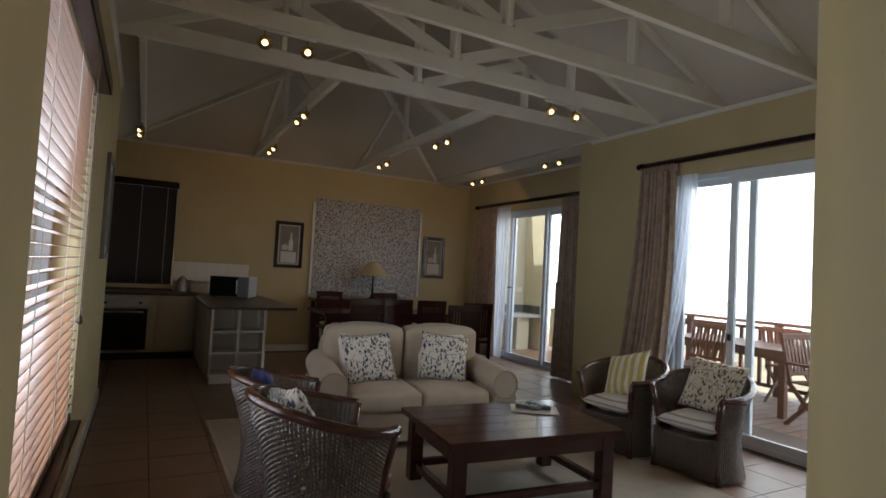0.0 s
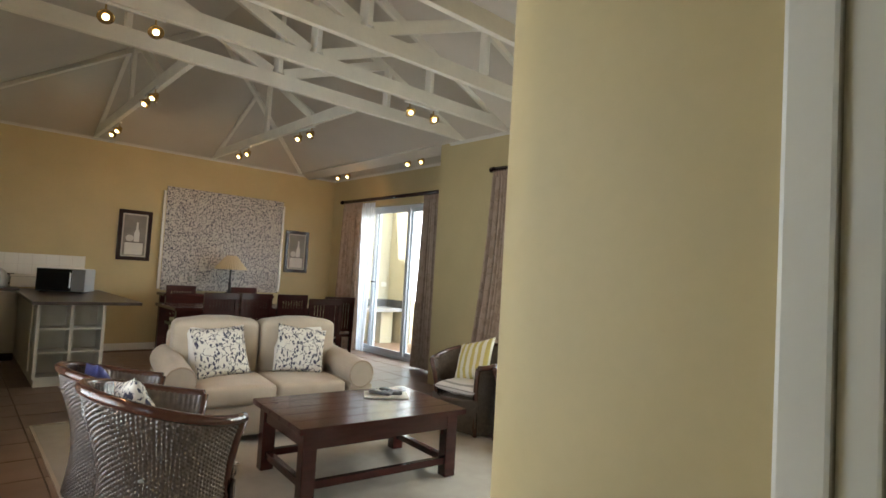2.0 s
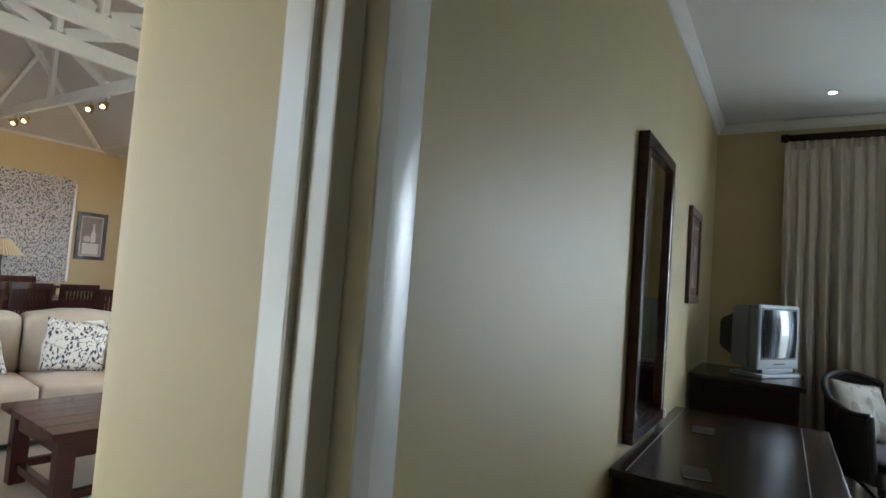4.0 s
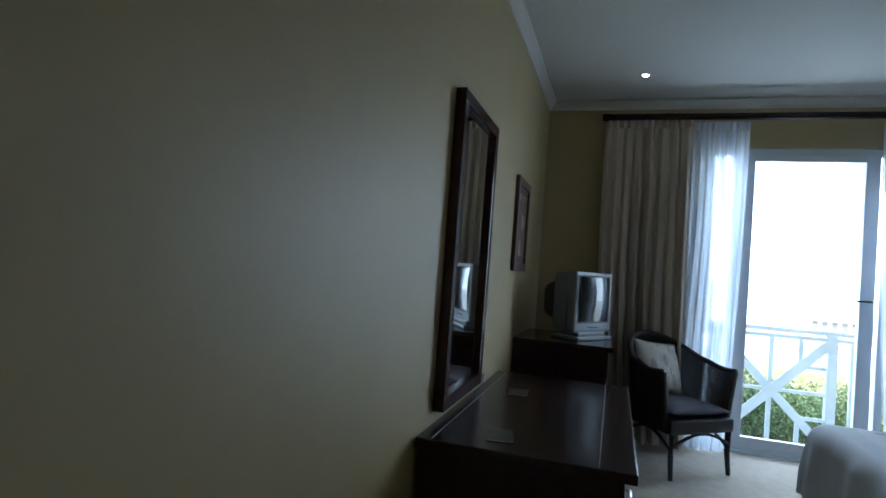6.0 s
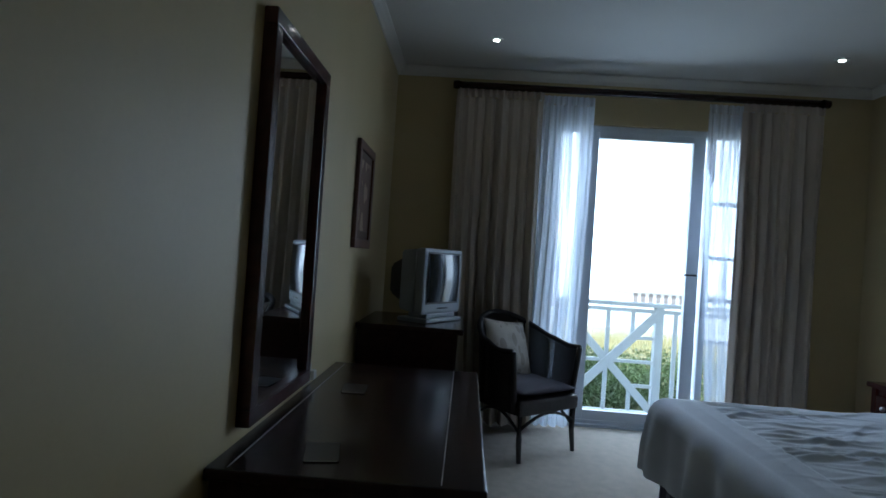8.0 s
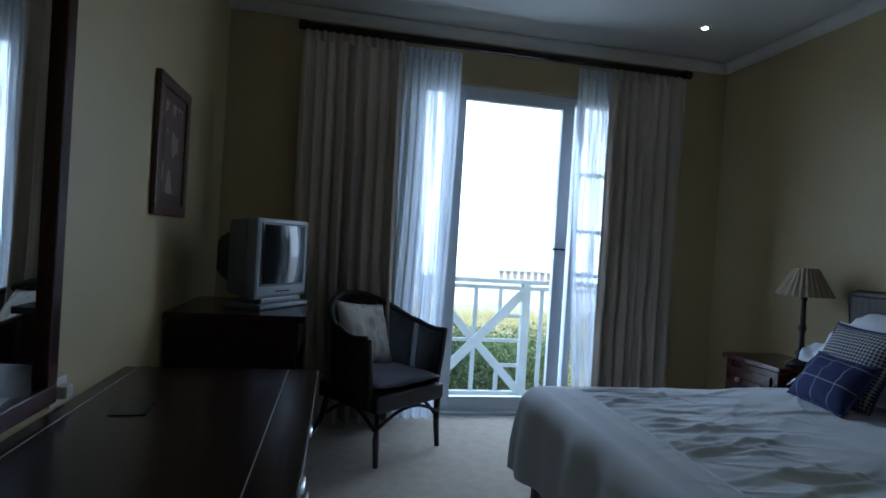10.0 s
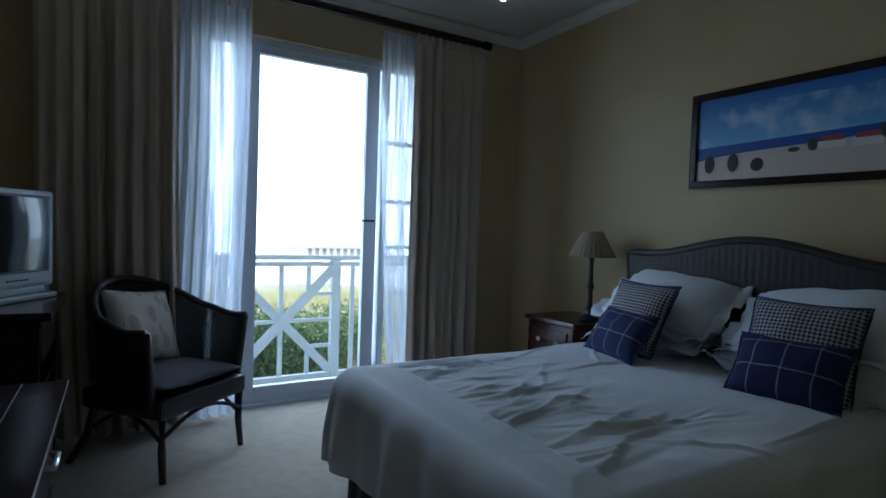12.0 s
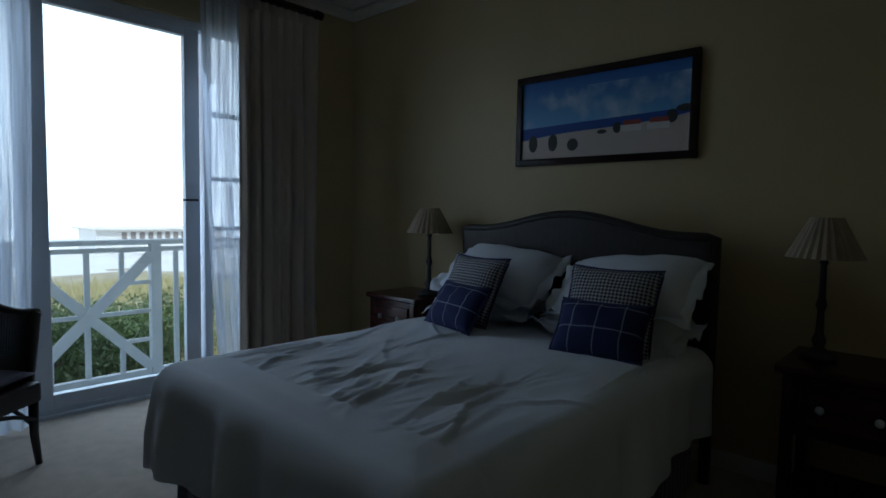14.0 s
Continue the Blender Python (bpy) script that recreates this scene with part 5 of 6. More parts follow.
for x0, x1 in ((-0.565, -0.005), (0.005, 0.565)):
    part("seat_cushion", puffy(B(), x0, -0.40, 0.30, x1, 0.25, 0.44, 0.035, 0.03), SOFAC, sf, smooth=True)
    part("back_cushion", puffy(B(), x0 - (0.12 if x0 < -0.1 else 0), 0.17, 0.42, x1 + (0.12 if x1 > 0.1 else 0), 0.43, 0.87, 0.06, 0.045), SOFAC, sf, smooth=True)
part("back_frame", boxes((-0.70, 0.34, 0.2, 0.70, 0.47, 0.78), bevel=0.04), SOFAC, sf)
for s in (-1, 1):
    bm = B()
    ring = []
    for k in range(20):
        a = k / 19 * 1.5 * math.pi - 0.25 * math.pi
        ring.append((s * (0.70 + 0.11 * math.cos(a)), 0.49 + 0.115 * math.sin(a)))
    ring += [(s * 0.60, 0.38), (s * 0.58, 0.06), (s * 0.80, 0.06), (s * 0.80, 0.40)]
    f, bk = [bm.verts.new((x, -0.40, z)) for x, z in ring], [bm.verts.new((x, 0.44, z + 0.05)) for x, z in ring]
    for k in range(len(ring)):
        l = (k + 1) % len(ring)
        bm.faces.new((f[k], f[l], bk[l], bk[k]))
    bm.faces.new(f)
    bm.faces.new(bk)
    part("arm", bm, SOFAC, sf, "rolled arm")
    pts = [(s * (0.70 + 0.105 * math.cos(k / 24 * 2 * math.pi)), -0.402, 0.49 + 0.108 * math.sin(k / 24 * 2 * math.pi)) for k in range(24)]
    part("arm_piping", tube(B(), pts, 0.006, 6, closed=True), mat("piping", (0.36, 0.28, 0.2), 0.9), sf, smooth=True)
for x, rz, t in ((-0.33, 5, 0), (0.27, -8, 1)):
    cushion("scatter_cushion", SOFA @ pose(x - 0.04 + 0.08 * t, 0.05, 0.455, -22, 0, rz), 0.44, 0.42, 0.10, SEATSTRIPE, "pale striped scatter cushion behind another on the sofa", 7 + t, group="sofa back cushions")
    cushion("scatter_cushion", SOFA @ pose(x, -0.06, 0.455, -26, -4 + 12 * t, rz), 0.43, 0.42, 0.13, VINE, "white scatter cushion with a dark vine print on the sofa", 9 + t, group="sofa vine cushions")


# ---- tub chairs ----
def tub_chair():
    """A barrel chair of upright canes, its front towards -y."""
    ob = thing("tub_chair", Matrix(), "dark brown woven cane tub chair with a seat cushion", "armchair", "tub chairs")
    th = radians(128)

    def plan(a, z):
        k = z / 0.85
        q = 0.98 - 0.13 * math.sin(math.pi * min(1, k * 1.25)) + 0.14 * k ** 3
        return (0.355 * math.sin(a) * q, 0.02 + 0.36 * math.cos(a) * (q + 0.06 * k), z)

    def top(a):
        return 0.665 + 0.15 * (0.5 + 0.5 * math.cos(a * math.pi / th)) ** 0.9

    n = 160

    def surf(u, v):
        a = -th + 2 * th * u
        x, y, z = plan(a, 0.02 + (top(a) - 0.02) * v)
        c = u * n / 2 * 2 * math.pi
        w = 1 + 0.013 * math.cos(c) + 0.015 * math.cos(v * 2 * math.pi * 32) * math.cos(c / 2)
        return (x * w, 0.02 + (y - 0.02) * w, z)

    bm = sheet(B(), surf, n * 2, 128)
    part("woven_shell", bm, TUBWICKER, ob, "woven upright canes", smooth=True)

    def inner(u, v):
        a = -th + 2 * th * u
        x, y, z = plan(a, 0.3 + (top(a) - 0.3) * v)
        w = 0.93 + 0.008 * math.cos(u * 60 * 2 * math.pi)
        return (x * w, 0.02 + (y - 0.02) * w, z)

    part("inner_lining", sheet(B(), inner, 180, 10), TUBWICKER, ob, smooth=True)
    part("rim", tube(B(), [plan(-th + 2 * th * k / 60, top(-th + 2 * th * k / 60)) for k in range(61)], 0.027, 10), WICKERRIM, ob, "polished rolled rim", smooth=True)
    for s in (-1, 1):
        part("front_post", tube(B(), [plan(s * th, top(th) * j / 6) for j in range(7)], 0.024, 8), WICKERRIM, ob, smooth=True)
    part("seat_apron", sheet(B(), lambda u, v: ((u - 0.5) * 0.56, -0.205 + 0.006 * math.cos(u * 50 * math.pi), 0.02 + 0.33 * v), 100, 4), TUBWICKER, ob)
    part("seat_deck", lathe(B(), [(0.30, 0.33), (0.30, 0.35)], 24), TUBWICKER, ob)
    part("seat_cushion", pillow_bm(0.52, 0.47, 0.15), SEATSTRIPE, ob, "striped seat cushion", smooth=True, m=pose(0, 0.235, 0.42, 90))
    return ob


TS = Matrix.Diagonal((0.95, 0.95, 0.94, 1))
L1 = pose(2.42, 3.08, 0, 0, 0, 90) @ TS
tub = tub_chair()
tub.matrix_basis = L1
L2, R1, R2 = pose(2.42, 3.89, 0, 0, 0, 88) @ TS, pose(5.09, 3.78, 0, 0, 0, -82) @ TS, pose(5.24, 3.14, 0, 0, 0, -80) @ TS
for m in (L2, R1, R2):
    copy_thing(tub, m)
cushion("scatter_cushion", L1 @ pose(-0.05, 0.12, 0.45, -20, 12, 0), 0.42, 0.42, 0.13, VINE, "white vine print cushion in a tub chair", 11)
cushion("scatter_cushion", L2 @ pose(0.0, 0.12, 0.38, -18, 8, 0), 0.42, 0.42, 0.13, BLUECLOTH, "dark blue cushion in a tub chair", 12)
cushion("scatter_cushion", R1 @ pose(0.02, 0.02, 0.45, -32, -16, 0), 0.44, 0.44, 0.12, YSTRIPE, "yellow and cream striped cushion in a tub chair", 13)
cushion("scatter_cushion", R2 @ pose(0.02, 0.06, 0.46, -24, 5, 0), 0.46, 0.44, 0.12, VINEBROWN, "cream cushion with brown vine print in a tub chair", 14)

# ---- coffee table ----
CT = pose(3.665, 3.355, 0.011, 0, 0, -5) @ Matrix.Diagonal((1.06, 1.02, 1, 1))
ct = thing("coffee_table", CT, "dark mahogany coffee table with plank top and stretchers", "coffee table")
for i in range(5):
    part("top_plank", boxes((-0.56, -0.40 + i * 0.16, 0.415, 0.56, -0.242 + i * 0.16, 0.45), bevel=0.003), REDWOOD, ct)
part("apron", boxes((-0.51, -0.355, 0.32, 0.51, -0.33, 0.415)), REDWOOD, ct)
part("apron", boxes((-0.51, 0.33, 0.32, 0.51, 0.355, 0.415)), REDWOOD, ct)
part("apron", boxes((-0.51, -0.33, 0.32, -0.485, 0.33, 0.415)), REDWOOD, ct)
part("apron", boxes((0.485, -0.33, 0.32, 0.51, 0.33, 0.415)), REDWOOD, ct)
for x in (-0.48, 0.48):
    for y in (-0.32, 0.32):
        part("leg", boxes((x - 0.04, y - 0.04, 0, x + 0.04, y + 0.04, 0.415), bevel=0.004), REDWOOD, ct)
    part("stretcher", boxes((x - 0.02, -0.28, 0.08, x + 0.02, 0.28, 0.125), bevel=0.003), REDWOOD, ct)
for y in (-0.32, 0.32):
    part("stretcher", boxes((-0.44, y - 0.02, 0.08, 0.44, y + 0.02, 0.125), bevel=0.003), REDWOOD, ct)
mg = thing("magazine", CT @ pose(0.27, 0.14, 0.451, 0, 0, -28), "open printed magazine on the coffee table", "magazine")
part("pages", boxes((-0.15, -0.1, 0, 0.15, 0.1, 0.006), bevel=0.002), PAPER, mg)
part("cover", boxes((-0.152, -0.102, 0.006, 0.152, 0.102, 0.008)), mat("cover_print", (0.4, 0.36, 0.3), 0.35, vary=0.5, scale=14), mg)
for x, y, rz in ((0.24, 0.17, 30), (0.30, 0.14, 52), (0.33, 0.20, 12)):
    rm = thing("remote_control", CT @ pose(x, y, 0.4595, 0, 0, rz), "black remote control lying on the magazine", "remote control", "remotes")
    part("body", boxes((-0.024, -0.085, 0, 0.024, 0.085, 0.022), bevel=0.006), TVDARK, rm)
    for i in range(4):
        part("button", boxes((-0.014, -0.06 + i * 0.03, 0.022, 0.014, -0.045 + i * 0.03, 0.025)), TVGREY, rm)
rug = thing("rug", pose(3.55, 3.55, 0.0), "large plain cream rug under the lounge seating", "rug")
part("rug_surface", boxes((-1.45, -1.9, 0, 1.45, 1.95, 0.010), bevel=0.004), mat("cream_pile", (0.37, 0.33, 0.27), 0.95, vary=0.1, scale=8, bump=0.7, fine=300), rug)
part("binding", boxes((-1.47, -1.92, 0, -1.45, 1.97, 0.011), (1.45, -1.92, 0, 1.47, 1.97, 0.011), (-1.45, -1.92, 0, 1.45, -1.9, 0.011), (-1.45, 1.95, 0, 1.45, 1.97, 0.011)), SOFAC, rug)


# ---- dining ----
def dining_chair():
    ob = thing("dining_chair", Matrix(), "mahogany dining chair with a tall slatted back", "chair", "dining chairs")
    part("seat", boxes((-0.22, -0.24, 0.43, 0.22, 0.2, 0.47), bevel=0.01), REDWOOD, ob)
    for x in (-0.19, 0.19):
        part("leg", boxes((x - 0.02, -0.22, 0, x + 0.02, -0.18, 0.43)), REDWOOD, ob)
        part("back_post", beam(B(), (x, 0.2, 0), (x, 0.24, 0.96), 0.04, 0.035), REDWOOD, ob)
    part("top_rail", beam(B(), (-0.21, 0.245, 0.94), (0.21, 0.245, 0.94), 0.03, 0.08), REDWOOD, ob)
    part("lower_rail", beam(B(), (-0.19, 0.22, 0.53), (0.19, 0.22, 0.53), 0.025, 0.04), REDWOOD, ob)
    for i in range(9):
        x = -0.152 + i * 0.038
        part("slat", beam(B(), (x, 0.222, 0.54), (x, 0.243, 0.91), 0.03, 0.012, 0), REDWOOD, ob)
    return ob


dc = dining_chair()
dc.matrix_basis = pose(4.10, 7.45, 0, 0, 0, 180)
for x, y, rz in ((4.56, 7.45, 180), (5.06, 7.40, 176), (5.10, 6.55, 170), (5.62, 7.05, 168), (4.15, 8.75, 0), (5.1, 8.75, 0)):
    copy_thing(dc, pose(x, y, 0, 0, 0, rz))
dt = thing("dining_table", pose(4.62, 8.02, 0), "dark mahogany dining table behind the sofa", "dining table")
part("tabletop", boxes((-0.95, -0.45, 0.72, 0.95, 0.45, 0.76), bevel=0.006), REDWOOD, dt)
for x in (-0.88, 0.88):
    for y in (-0.38, 0.38):
        part("leg", boxes((x - 0.04, y - 0.04, 0, x + 0.04, y + 0.04, 0.72), bevel=0.004), REDWOOD, dt)
part("apron", boxes((-0.84, -0.40, 0.63, 0.84, -0.38, 0.72), (-0.84, 0.38, 0.63, 0.84, 0.40, 0.72)), REDWOOD, dt)
sb = thing("sideboard", pose(4.75, 9.13, 0), "dark mahogany console table against the end wall", "sideboard")
part("top", boxes((-0.85, -0.2, 0.82, 0.85, 0.2, 0.86), bevel=0.006), REDWOOD, sb)
for x in (-0.78, 0.78):
    for y in (-0.15, 0.15):
        part("leg", boxes((x - 0.035, y - 0.035, 0, x + 0.035, y + 0.035, 0.82), bevel=0.004), REDWOOD, sb)
part("drawer_front", boxes((-0.74, -0.18, 0.66, 0.74, -0.16, 0.82), bevel=0.004), REDWOOD, sb)
part("lower_shelf", boxes((-0.78, -0.17, 0.2, 0.78, 0.17, 0.23)), REDWOOD, sb)
tl = thing("table_lamp", pose(4.90, 9.08, 0.86), "table lamp with a conical cream shade on the sideboard", "lamp")
part("base", lathe(B(), [(0.09, 0), (0.09, 0.015), (0.03, 0.04), (0.018, 0.1), (0.028, 0.16), (0.016, 0.2), (0.015, 0.42), (0.006, 0.62)], 18), BLACK, tl, "dark turned stem", smooth=True)
part("shade", shade_bm(0.25, 0.075, 0.40, 0.62, 40), mat("cream_shade", (0.5, 0.42, 0.28), 0.85, vary=0.08), tl, "cone shaped cream shade")
for x in (4.28, 4.4):
    g = thing("candle_holder", pose(x, 9.06, 0.86), "tall clear glass candle holder on the sideboard", "candle holder", "candle holders")
    part("stem", lathe(B(), [(0.04, 0), (0.04, 0.008), (0.01, 0.02), (0.008, 0.16), (0.02, 0.18)], 14), CLEARGLASS, g, smooth=True)
    part("cup", lathe(B(), [(0.02, 0.18), (0.028, 0.2), (0.03, 0.27), (0.024, 0.27), (0.02, 0.2)], 14), CLEARGLASS, g, smooth=True)

# ---- kitchen ----
kc = thing("kitchen_cabinet", pose(0.0, 8.76, 0), "cream painted kitchen base cupboards under the window", "cabinet")
part("carcass", boxes((-1.5, 0.02, 0.1, 2.2, 0.58, 0.86)), PAINTWHITE, kc)
part("plinth", boxes((-1.5, 0.06, 0, 2.2, 0.1, 0.1)), DARKWOOD, kc)
for i in range(4):
    x0 = -1.45 + i * 0.6 if i < 3 else 1.72
    d = part("cupboard_door", boxes((x0, 0.0, 0.13, x0 + (0.58 if i < 3 else 0.46), 0.02, 0.84), bevel=0.004), PAINTWHITE, kc)
    part("handle", rod(B(), (x0 + 0.08, -0.02, 0.72), (x0 + 0.08, -0.02, 0.82), 0.006), STEEL, d)
wt = thing("worktop", pose(0, 8.74, 0.86), "dark polished kitchen worktop along the window", "worktop")
part("slab", boxes((-1.5, 0, 0, 2.2, 0.595, 0.035), bevel=0.006), WORKTOP, wt)
part("upstand", boxes((-1.5, 0.58, 0.035, 1.9, 0.598, 0.07)), WORKTOP, wt)
ov = thing("oven", pose(1.32, 8.755, 0.12), "built in black oven with a steel handle", "oven")
part("door", boxes((-0.29, -0.012, 0.02, 0.29, 0.02, 0.56), bevel=0.004), SCREEN, ov)
part("control_panel", boxes((-0.29, -0.012, 0.575, 0.29, 0.02, 0.70), bevel=0.004), STEEL, ov)
part("handle", rod(B(), (-0.24, -0.045, 0.52), (0.24, -0.045, 0.52), 0.011), STEEL, ov)
for x in (-0.2, 0.2):
    part("knob", rod(B(), (x, -0.012, 0.64), (x, -0.035, 0.64), 0.018), TVDARK, ov)
structure("trim_splashback", boxes((1.90, YF - 0.012, 0.9, 2.95, YF - 0.001, 1.33)), mat("white_tile", (0.62, 0.6, 0.56), 0.25, vary=0.05), "white tiled splashback beside the kitchen window", "splashback")
spt = bpy.data.objects["trim_splashback"]
for i in range(7):
    for j in range(3):
        part("tile", boxes((1.905 + i * 0.149, YF - 0.017, 0.905 + j * 0.141, 2.05 + i * 0.149, YF - 0.0125, 1.043 + j * 0.141), bevel=0.002), WHITE, spt)
pn = thing("peninsula", pose(2.22, 7.02, 0), "cream kitchen peninsula unit with open end shelves", "cabinet")
part("carcass", boxes((0, 0.26, 0.08, 0.60, 2.3, 0.83)), PAINTWHITE, pn)
part("plinth", boxes((0.02, 0.02, 0, 0.58, 2.3, 0.08)), PAINTWHITE, pn)
for x in (0, 0.285, 0.57):
    part("upright", boxes((x, 0, 0.08, x + 0.03, 0.26, 0.83), bevel=0.003), PAINTWHITE, pn)
for z in (0.08, 0.33, 0.57):
    part("shelf", boxes((0.03, 0.0, z, 0.57, 0.255, z + 0.02)), PAINTWHITE, pn)
part("front_panel", boxes((-0.012, 0.3, 0.12, 0.0, 1.7, 0.81), bevel=0.003), PAINTWHITE, pn)
wt2 = thing("worktop", pose(2.17, 6.95, 0.83), "dark polished breakfast counter top with an overhang", "worktop")
part("slab", boxes((0, 0, 0, 0.98, 2.38, 0.035), bevel=0.006), WORKTOP, wt2)
mw = thing("microwave", pose(2.66, 8.70, 0.866, 0, 0, -26), "silver microwave oven with a dark glass door", "microwave")
part("case", boxes((-0.27, -0.17, 0.012, 0.27, 0.2, 0.30), bevel=0.01), mat("silver_case", (0.5, 0.55, 0.6), 0.35, metal=0.4, vary=0.03), mw)
part("door", boxes((-0.265, -0.185, 0.02, 0.12, -0.17, 0.292), bevel=0.005), SCREEN, mw, "dark glass door")
part("control_panel", boxes((0.125, -0.182, 0.02, 0.265, -0.17, 0.292), bevel=0.004), TVGREY, mw)
part("handle", rod(B(), (0.11, -0.205, 0.06), (0.11, -0.205, 0.25), 0.009), STEEL, mw)
for x in (-0.22, 0.22):
    part("foot", boxes((x - 0.02, -0.14, 0, x + 0.02, 0.16, 0.012)), TVDARK, mw)
kt = thing("kettle", pose(2.02, 9.1, 0.895), "steel kettle on the kitchen worktop", "kettle")
part("body", lathe(B(), [(0.08, 0), (0.085, 0.02), (0.075, 0.15), (0.05, 0.2), (0.015, 0.215), (0.012, 0.235)], 18), STEEL, kt, smooth=True)
part("handle", tube(B(), [(0.07, 0, 0.16), (0.13, 0, 0.17), (0.13, 0, 0.06), (0.08, 0, 0.04)], 0.01), TVDARK, kt, smooth=True)
part("spout", rod(B(), (-0.06, 0, 0.12), (-0.115, 0, 0.18), 0.02, 0.012), STEEL, kt)
bb = thing("bread_bin", pose(2.25, 9.16, 0.895), "small white bread bin on the worktop", "bread bin")
part("body", boxes((-0.13, -0.1, 0, 0.13, 0.1, 0.13), bevel=0.015), WHITE, bb)
part("lid", boxes((-0.135, -0.105, 0.13, 0.135, 0.105, 0.16), bevel=0.012), WHITE, bb)

# ---- deck, patio ----
dk = tagged(new("deck"), "weathered brown timber deck outside the lounge", "deck", kind="structure")
me = None
for i in range(46):
    mm = pose(7.76, 0.80 + i * 0.145, -0.06)
    if me is None:
        q = part("plank", boxes((-1.36, -0.068, 0, 1.36, 0.068, 0.03), bevel=0.003), DECKWOOD, dk, m=mm)
        me = q.data
    else:
        q = new("plank", me)
        q.parent, q.matrix_basis = dk, mm
part("joist", boxes((6.4, 0.73, -0.2, 9.12, 7.45, -0.0605)), DECKWOOD, dk)
part("post", boxes((8.9, 0.8, -3.4, 9.0, 0.9, -0.2), (8.9, 7.2, -3.4, 9.0, 7.3, -0.2)), DECKWOOD, dk)
dr2 = thing("deck_railing", pose(9.0, 0, -0.03), "brown timber deck railing with square balusters", "railing")
part("handrail", boxes((-0.05, 0.75, 0.94, 0.06, 7.4, 0.98), bevel=0.006), TEAK, dr2)
part("lower_rail", boxes((-0.02, 0.75, 0.10, 0.02, 7.4, 0.15)), TEAK, dr2)
part("upper_rail", boxes((-0.02, 0.75, 0.86, 0.02, 7.4, 0.90)), TEAK, dr2)
for y in (0.8, 2.4, 4.1, 4.75, 6.1, 6.75, 7.35):
    part("post", boxes((-0.04, y - 0.04, 0, 0.04, y + 0.04, 0.94)), TEAK, dr2)
for y0, y1 in ((4.14, 4.71), (6.14, 6.71)):
    part("brace", beam(B(), (-0.03, y0, 0.15), (-0.03, y1, 0.86), 0.025, 0.06, 0), TEAK, dr2)
    part("brace", beam(B(), (-0.055, y1, 0.15), (-0.055, y0, 0.86), 0.025, 0.06, 0), TEAK, dr2)
for i in range(50):
    y = 0.95 + i * 0.135
    if any(abs(y - p) < 0.06 for p in (0.8, 2.4, 4.1, 4.75, 6.1, 6.75, 7.35)) or 4.14 < y < 4.71 or 6.14 < y < 6.71:
        continue
    part("baluster", boxes((-0.018, y - 0.02, 0.15, 0.018, y + 0.02, 0.86)), TEAK, dr2)
ot = thing("patio_table", pose(8.2, 4.75, -0.03), "slatted teak garden table on the deck", "table")
for i in range(8):
    part("top_slat", boxes((-0.45 + i * 0.113, -0.85, 0.72, -0.343 + i * 0.113, 0.85, 0.745), bevel=0.003), TEAK, ot)
part("apron", boxes((-0.4, -0.78, 0.63, 0.4, -0.75, 0.72), (-0.4, 0.75, 0.63, 0.4, 0.78, 0.72), (-0.4, -0.75, 0.63, -0.37, 0.75, 0.72), (0.37, -0.75, 0.63, 0.4, 0.75, 0.72)), TEAK, ot)
for x in (-0.37, 0.37):
    for y in (-0.74, 0.74):
        part("leg", boxes((x - 0.035, y - 0.035, 0, x + 0.035, y + 0.035, 0.72)), TEAK, ot)


def folding_chair(arms):
    ob = thing("folding_chair", Matrix(), "folding teak chair with crossed legs on the deck" if arms else "slatted teak folding chair at the garden table", "chair", "deck chairs")
    for x in (-0.23, 0.23):
        part("leg", beam(B(), (x, -0.24, 0), (x, 0.22, 0.46), 0.022, 0.04, 0), TEAK, ob)
        part("leg", beam(B(), (x * 0.9, 0.26, 0), (x * 0.9, -0.2, 0.46), 0.022, 0.04, 0), TEAK, ob)
        part("back_post", beam(B(), (x, 0.18, 0.40), (x, 0.30, 0.92), 0.022, 0.035, 0), TEAK, ob)
        if arms:
            part("arm", boxes((x - 0.03, -0.26, 0.64, x + 0.03, 0.25, 0.665), bevel=0.005), TEAK, ob)
            part("arm_post", beam(B(), (x, -0.2, 0.44), (x, -0.2, 0.64), 0.02, 0.03, 0), TEAK, ob)
    for i in range(8):
        part("seat_slat", boxes((-0.24, -0.23 + i * 0.055, 0.45, 0.24, -0.185 + i * 0.055, 0.468)), TEAK, ob)
    part("top_rail", beam(B(), (-0.24, 0.3, 0.92), (0.24, 0.3, 0.92), 0.025, 0.06), TEAK, ob)
    part("lower_rail", beam(B(), (-0.22, 0.215, 0.54), (0.22, 0.215, 0.54), 0.02, 0.04), TEAK, ob)
    for i in range(8):
        x = -0.175 + i * 0.05
        part("back_slat", beam(B(), (x, 0.22, 0.55), (x, 0.298, 0.9), 0.028, 0.012, 0), TEAK, ob)
    return ob


fc = folding_chair(False)
fc.matrix_basis = pose(7.45, 4.85, -0.03, 0, 0, -90)
copy_thing(fc, pose(8.75, 4.4, -0.03, 0, 0, 90))
fa = folding_chair(True)
fa.matrix_basis = pose(7.75, 3.55, -0.03, 0, 0, -10)

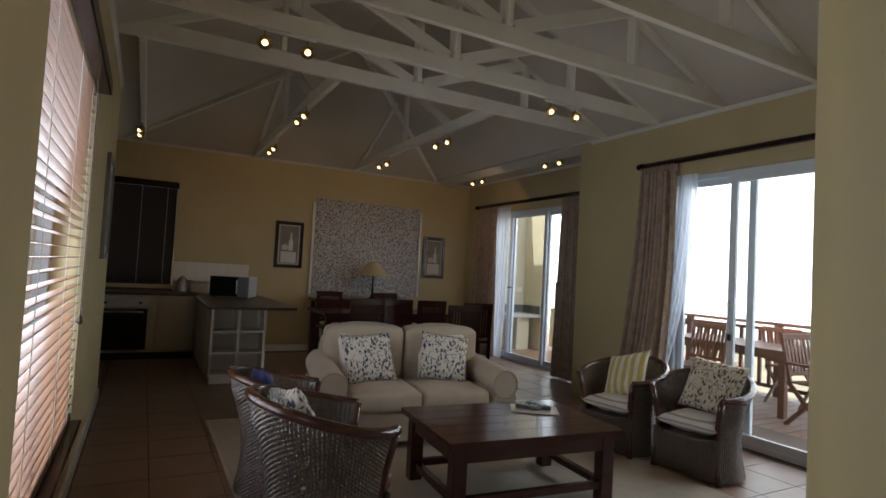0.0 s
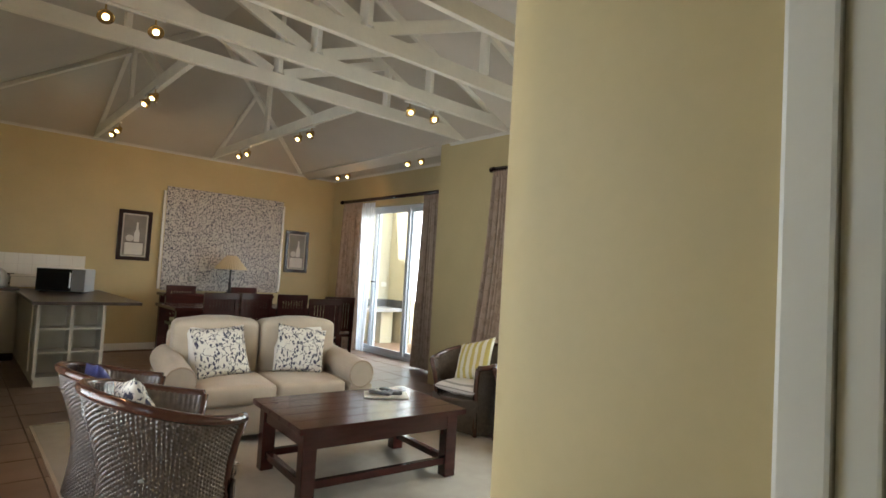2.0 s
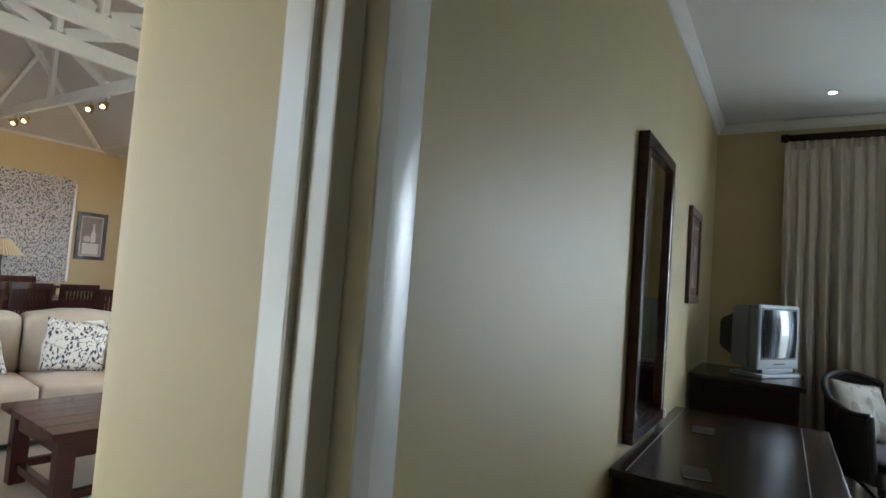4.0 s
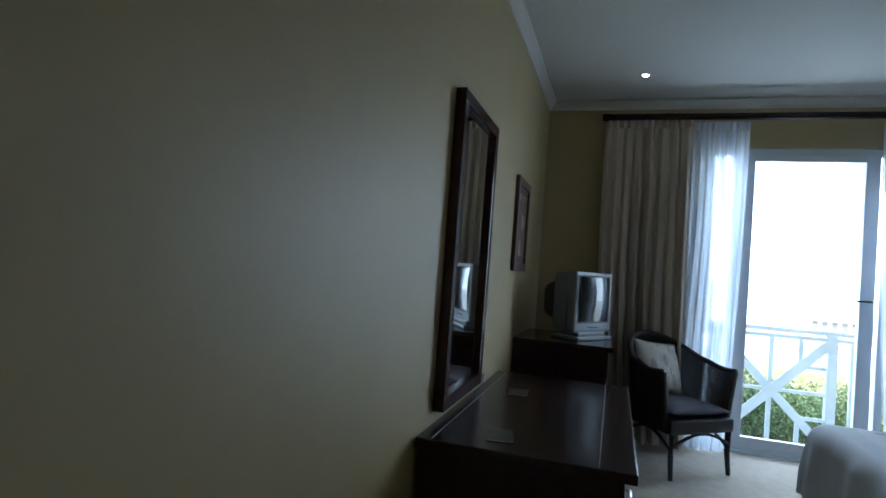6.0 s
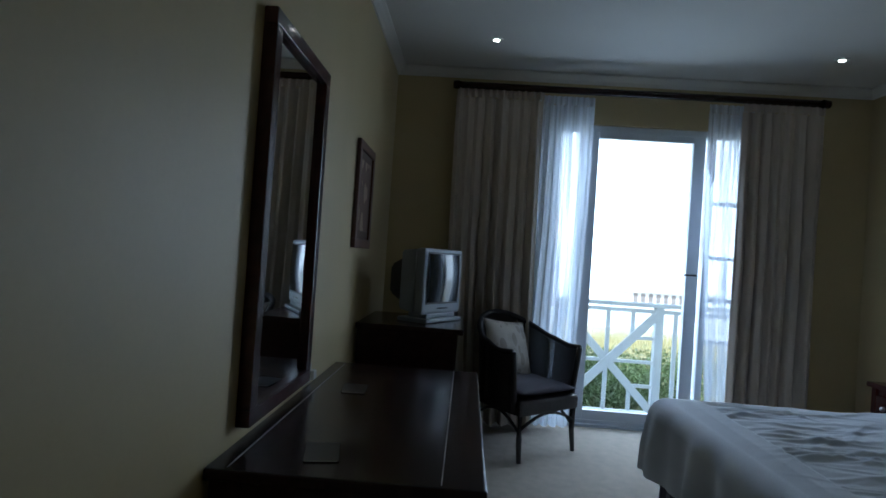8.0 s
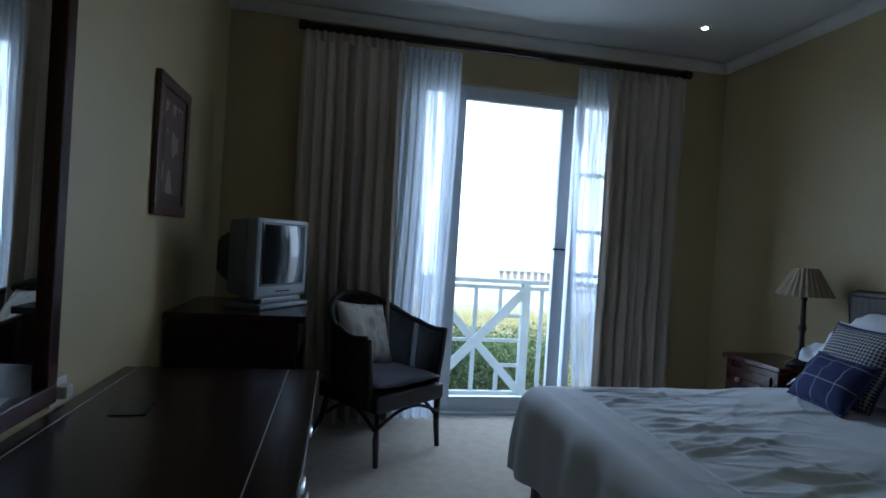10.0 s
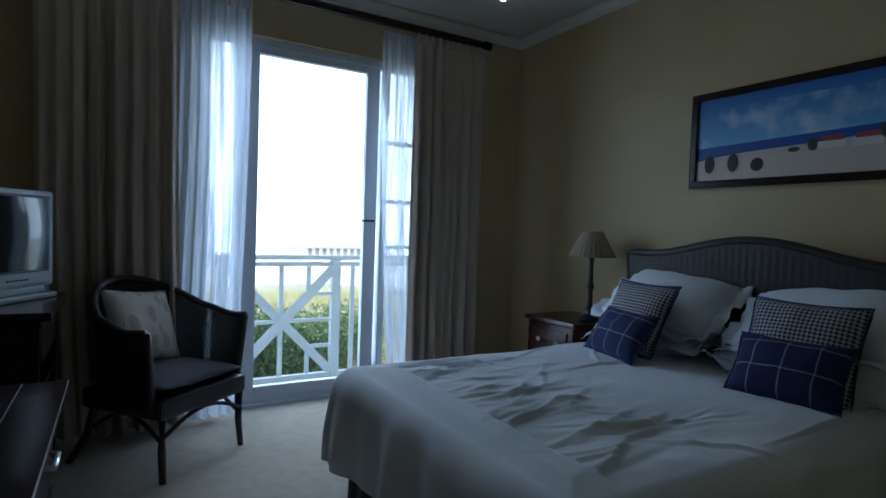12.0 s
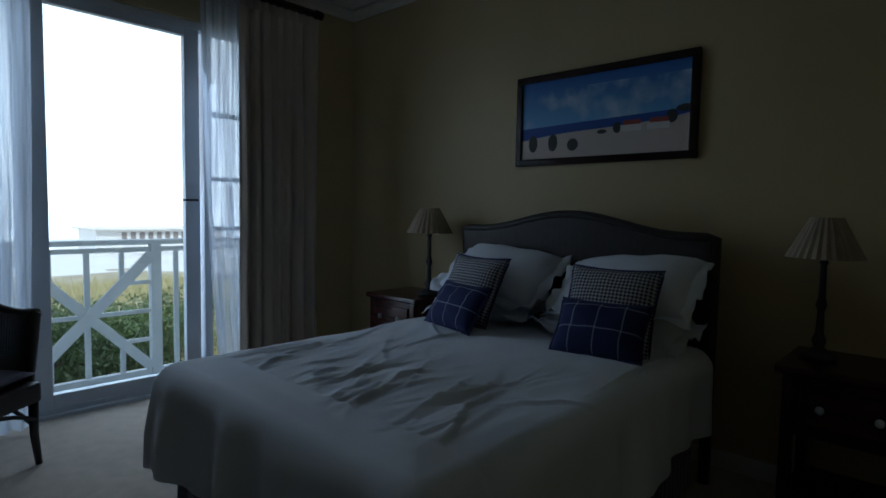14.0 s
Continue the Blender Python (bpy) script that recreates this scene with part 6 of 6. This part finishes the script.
structure("floor_patio", boxes((7.02, 7.46, -0.3, 12.5, 13.2, -0.12)), mat("terracotta_tile", (0.4, 0.25, 0.16), 0.6, vary=0.15, scale=5, bump=0.2), "terracotta tiled patio floor outside the dining doors", "floor")
structure("wall_patio", boxes((7.02, 10.05, -0.12, 8.75, 10.25, 3.6), (8.75, 9.45, -0.12, 8.95, 10.25, 3.6), (6.84, 9.54, -0.12, 7.02, 10.25, 3.6)), PLASTERY, "pale yellow plastered patio wall", "wall")
cn = thing("patio_counter", pose(7.9, 9.75, -0.12), "built in concrete patio counter against the wall", "counter")
part("slab", boxes((-0.85, -0.33, 0.67, 0.845, 0.295, 0.74), bevel=0.008), CONCRETE, cn)
SLATE = mat("slate", (0.1, 0.1, 0.1), 0.6)
part("back_upstand", boxes((-0.85, 0.262, 0.74, 0.845, 0.297, 0.9)), SLATE, cn, "dark slate upstand")
part("side_upstand", boxes((0.81, -0.3, 0.74, 0.846, 0.262, 0.9)), SLATE, cn, "dark slate upstand")
for x in (-0.8, 0.42):
    part("pier", boxes((x, -0.1, 0, x + 0.3, 0.29, 0.67)), PLASTERY, cn)
bq = thing("barbecue", pose(9.35, 9.2, -0.05), "dark steel built in barbecue on the patio", "barbecue")
part("fire_box", boxes((-0.25, -0.25, 0.8, 0.25, 0.25, 1.35), bevel=0.01), BLACK, bq)
part("stand", boxes((-0.28, -0.33, 0, 0.28, 0.33, 0.8)), PLASTERY, bq)
ws = thing("wall_socket", pose(8.62, 10.049, 1.1), "white double socket on the patio wall", "socket")
part("plate", boxes((-0.07, -0.014, -0.05, 0.07, 0, 0.05), bevel=0.003), WHITE, ws)
part("switch", boxes((-0.02, -0.02, -0.02, 0.02, -0.014, 0.02)), WHITE, ws)

# ---- floor tiles, last ----
base = bpy.data.objects["floor_passage"]
me = None
count = 0
for i in range(14):
    for j in range(31):
        x, y = 1.44 + i * 0.405, -3.2 + j * 0.405
        if (y < 0.75 and x > 2.1) or (2.4 < x < 4.8 and 1.9 < y < 5.2) or x > 6.95 or y > 9.3 or (x > 6.3 and y < 5.3) or count >= 300:
            continue
        count += 1
        mm = pose(x, y, -0.012)
        if me is None:
            q = part("tile", boxes((-0.199, -0.199, 0, 0.199, 0.199, 0.012), bevel=0.002), TILE, base, m=mm)
            me = q.data
        else:
            q = new("tile", me)
            q.parent, q.matrix_basis = base, mm
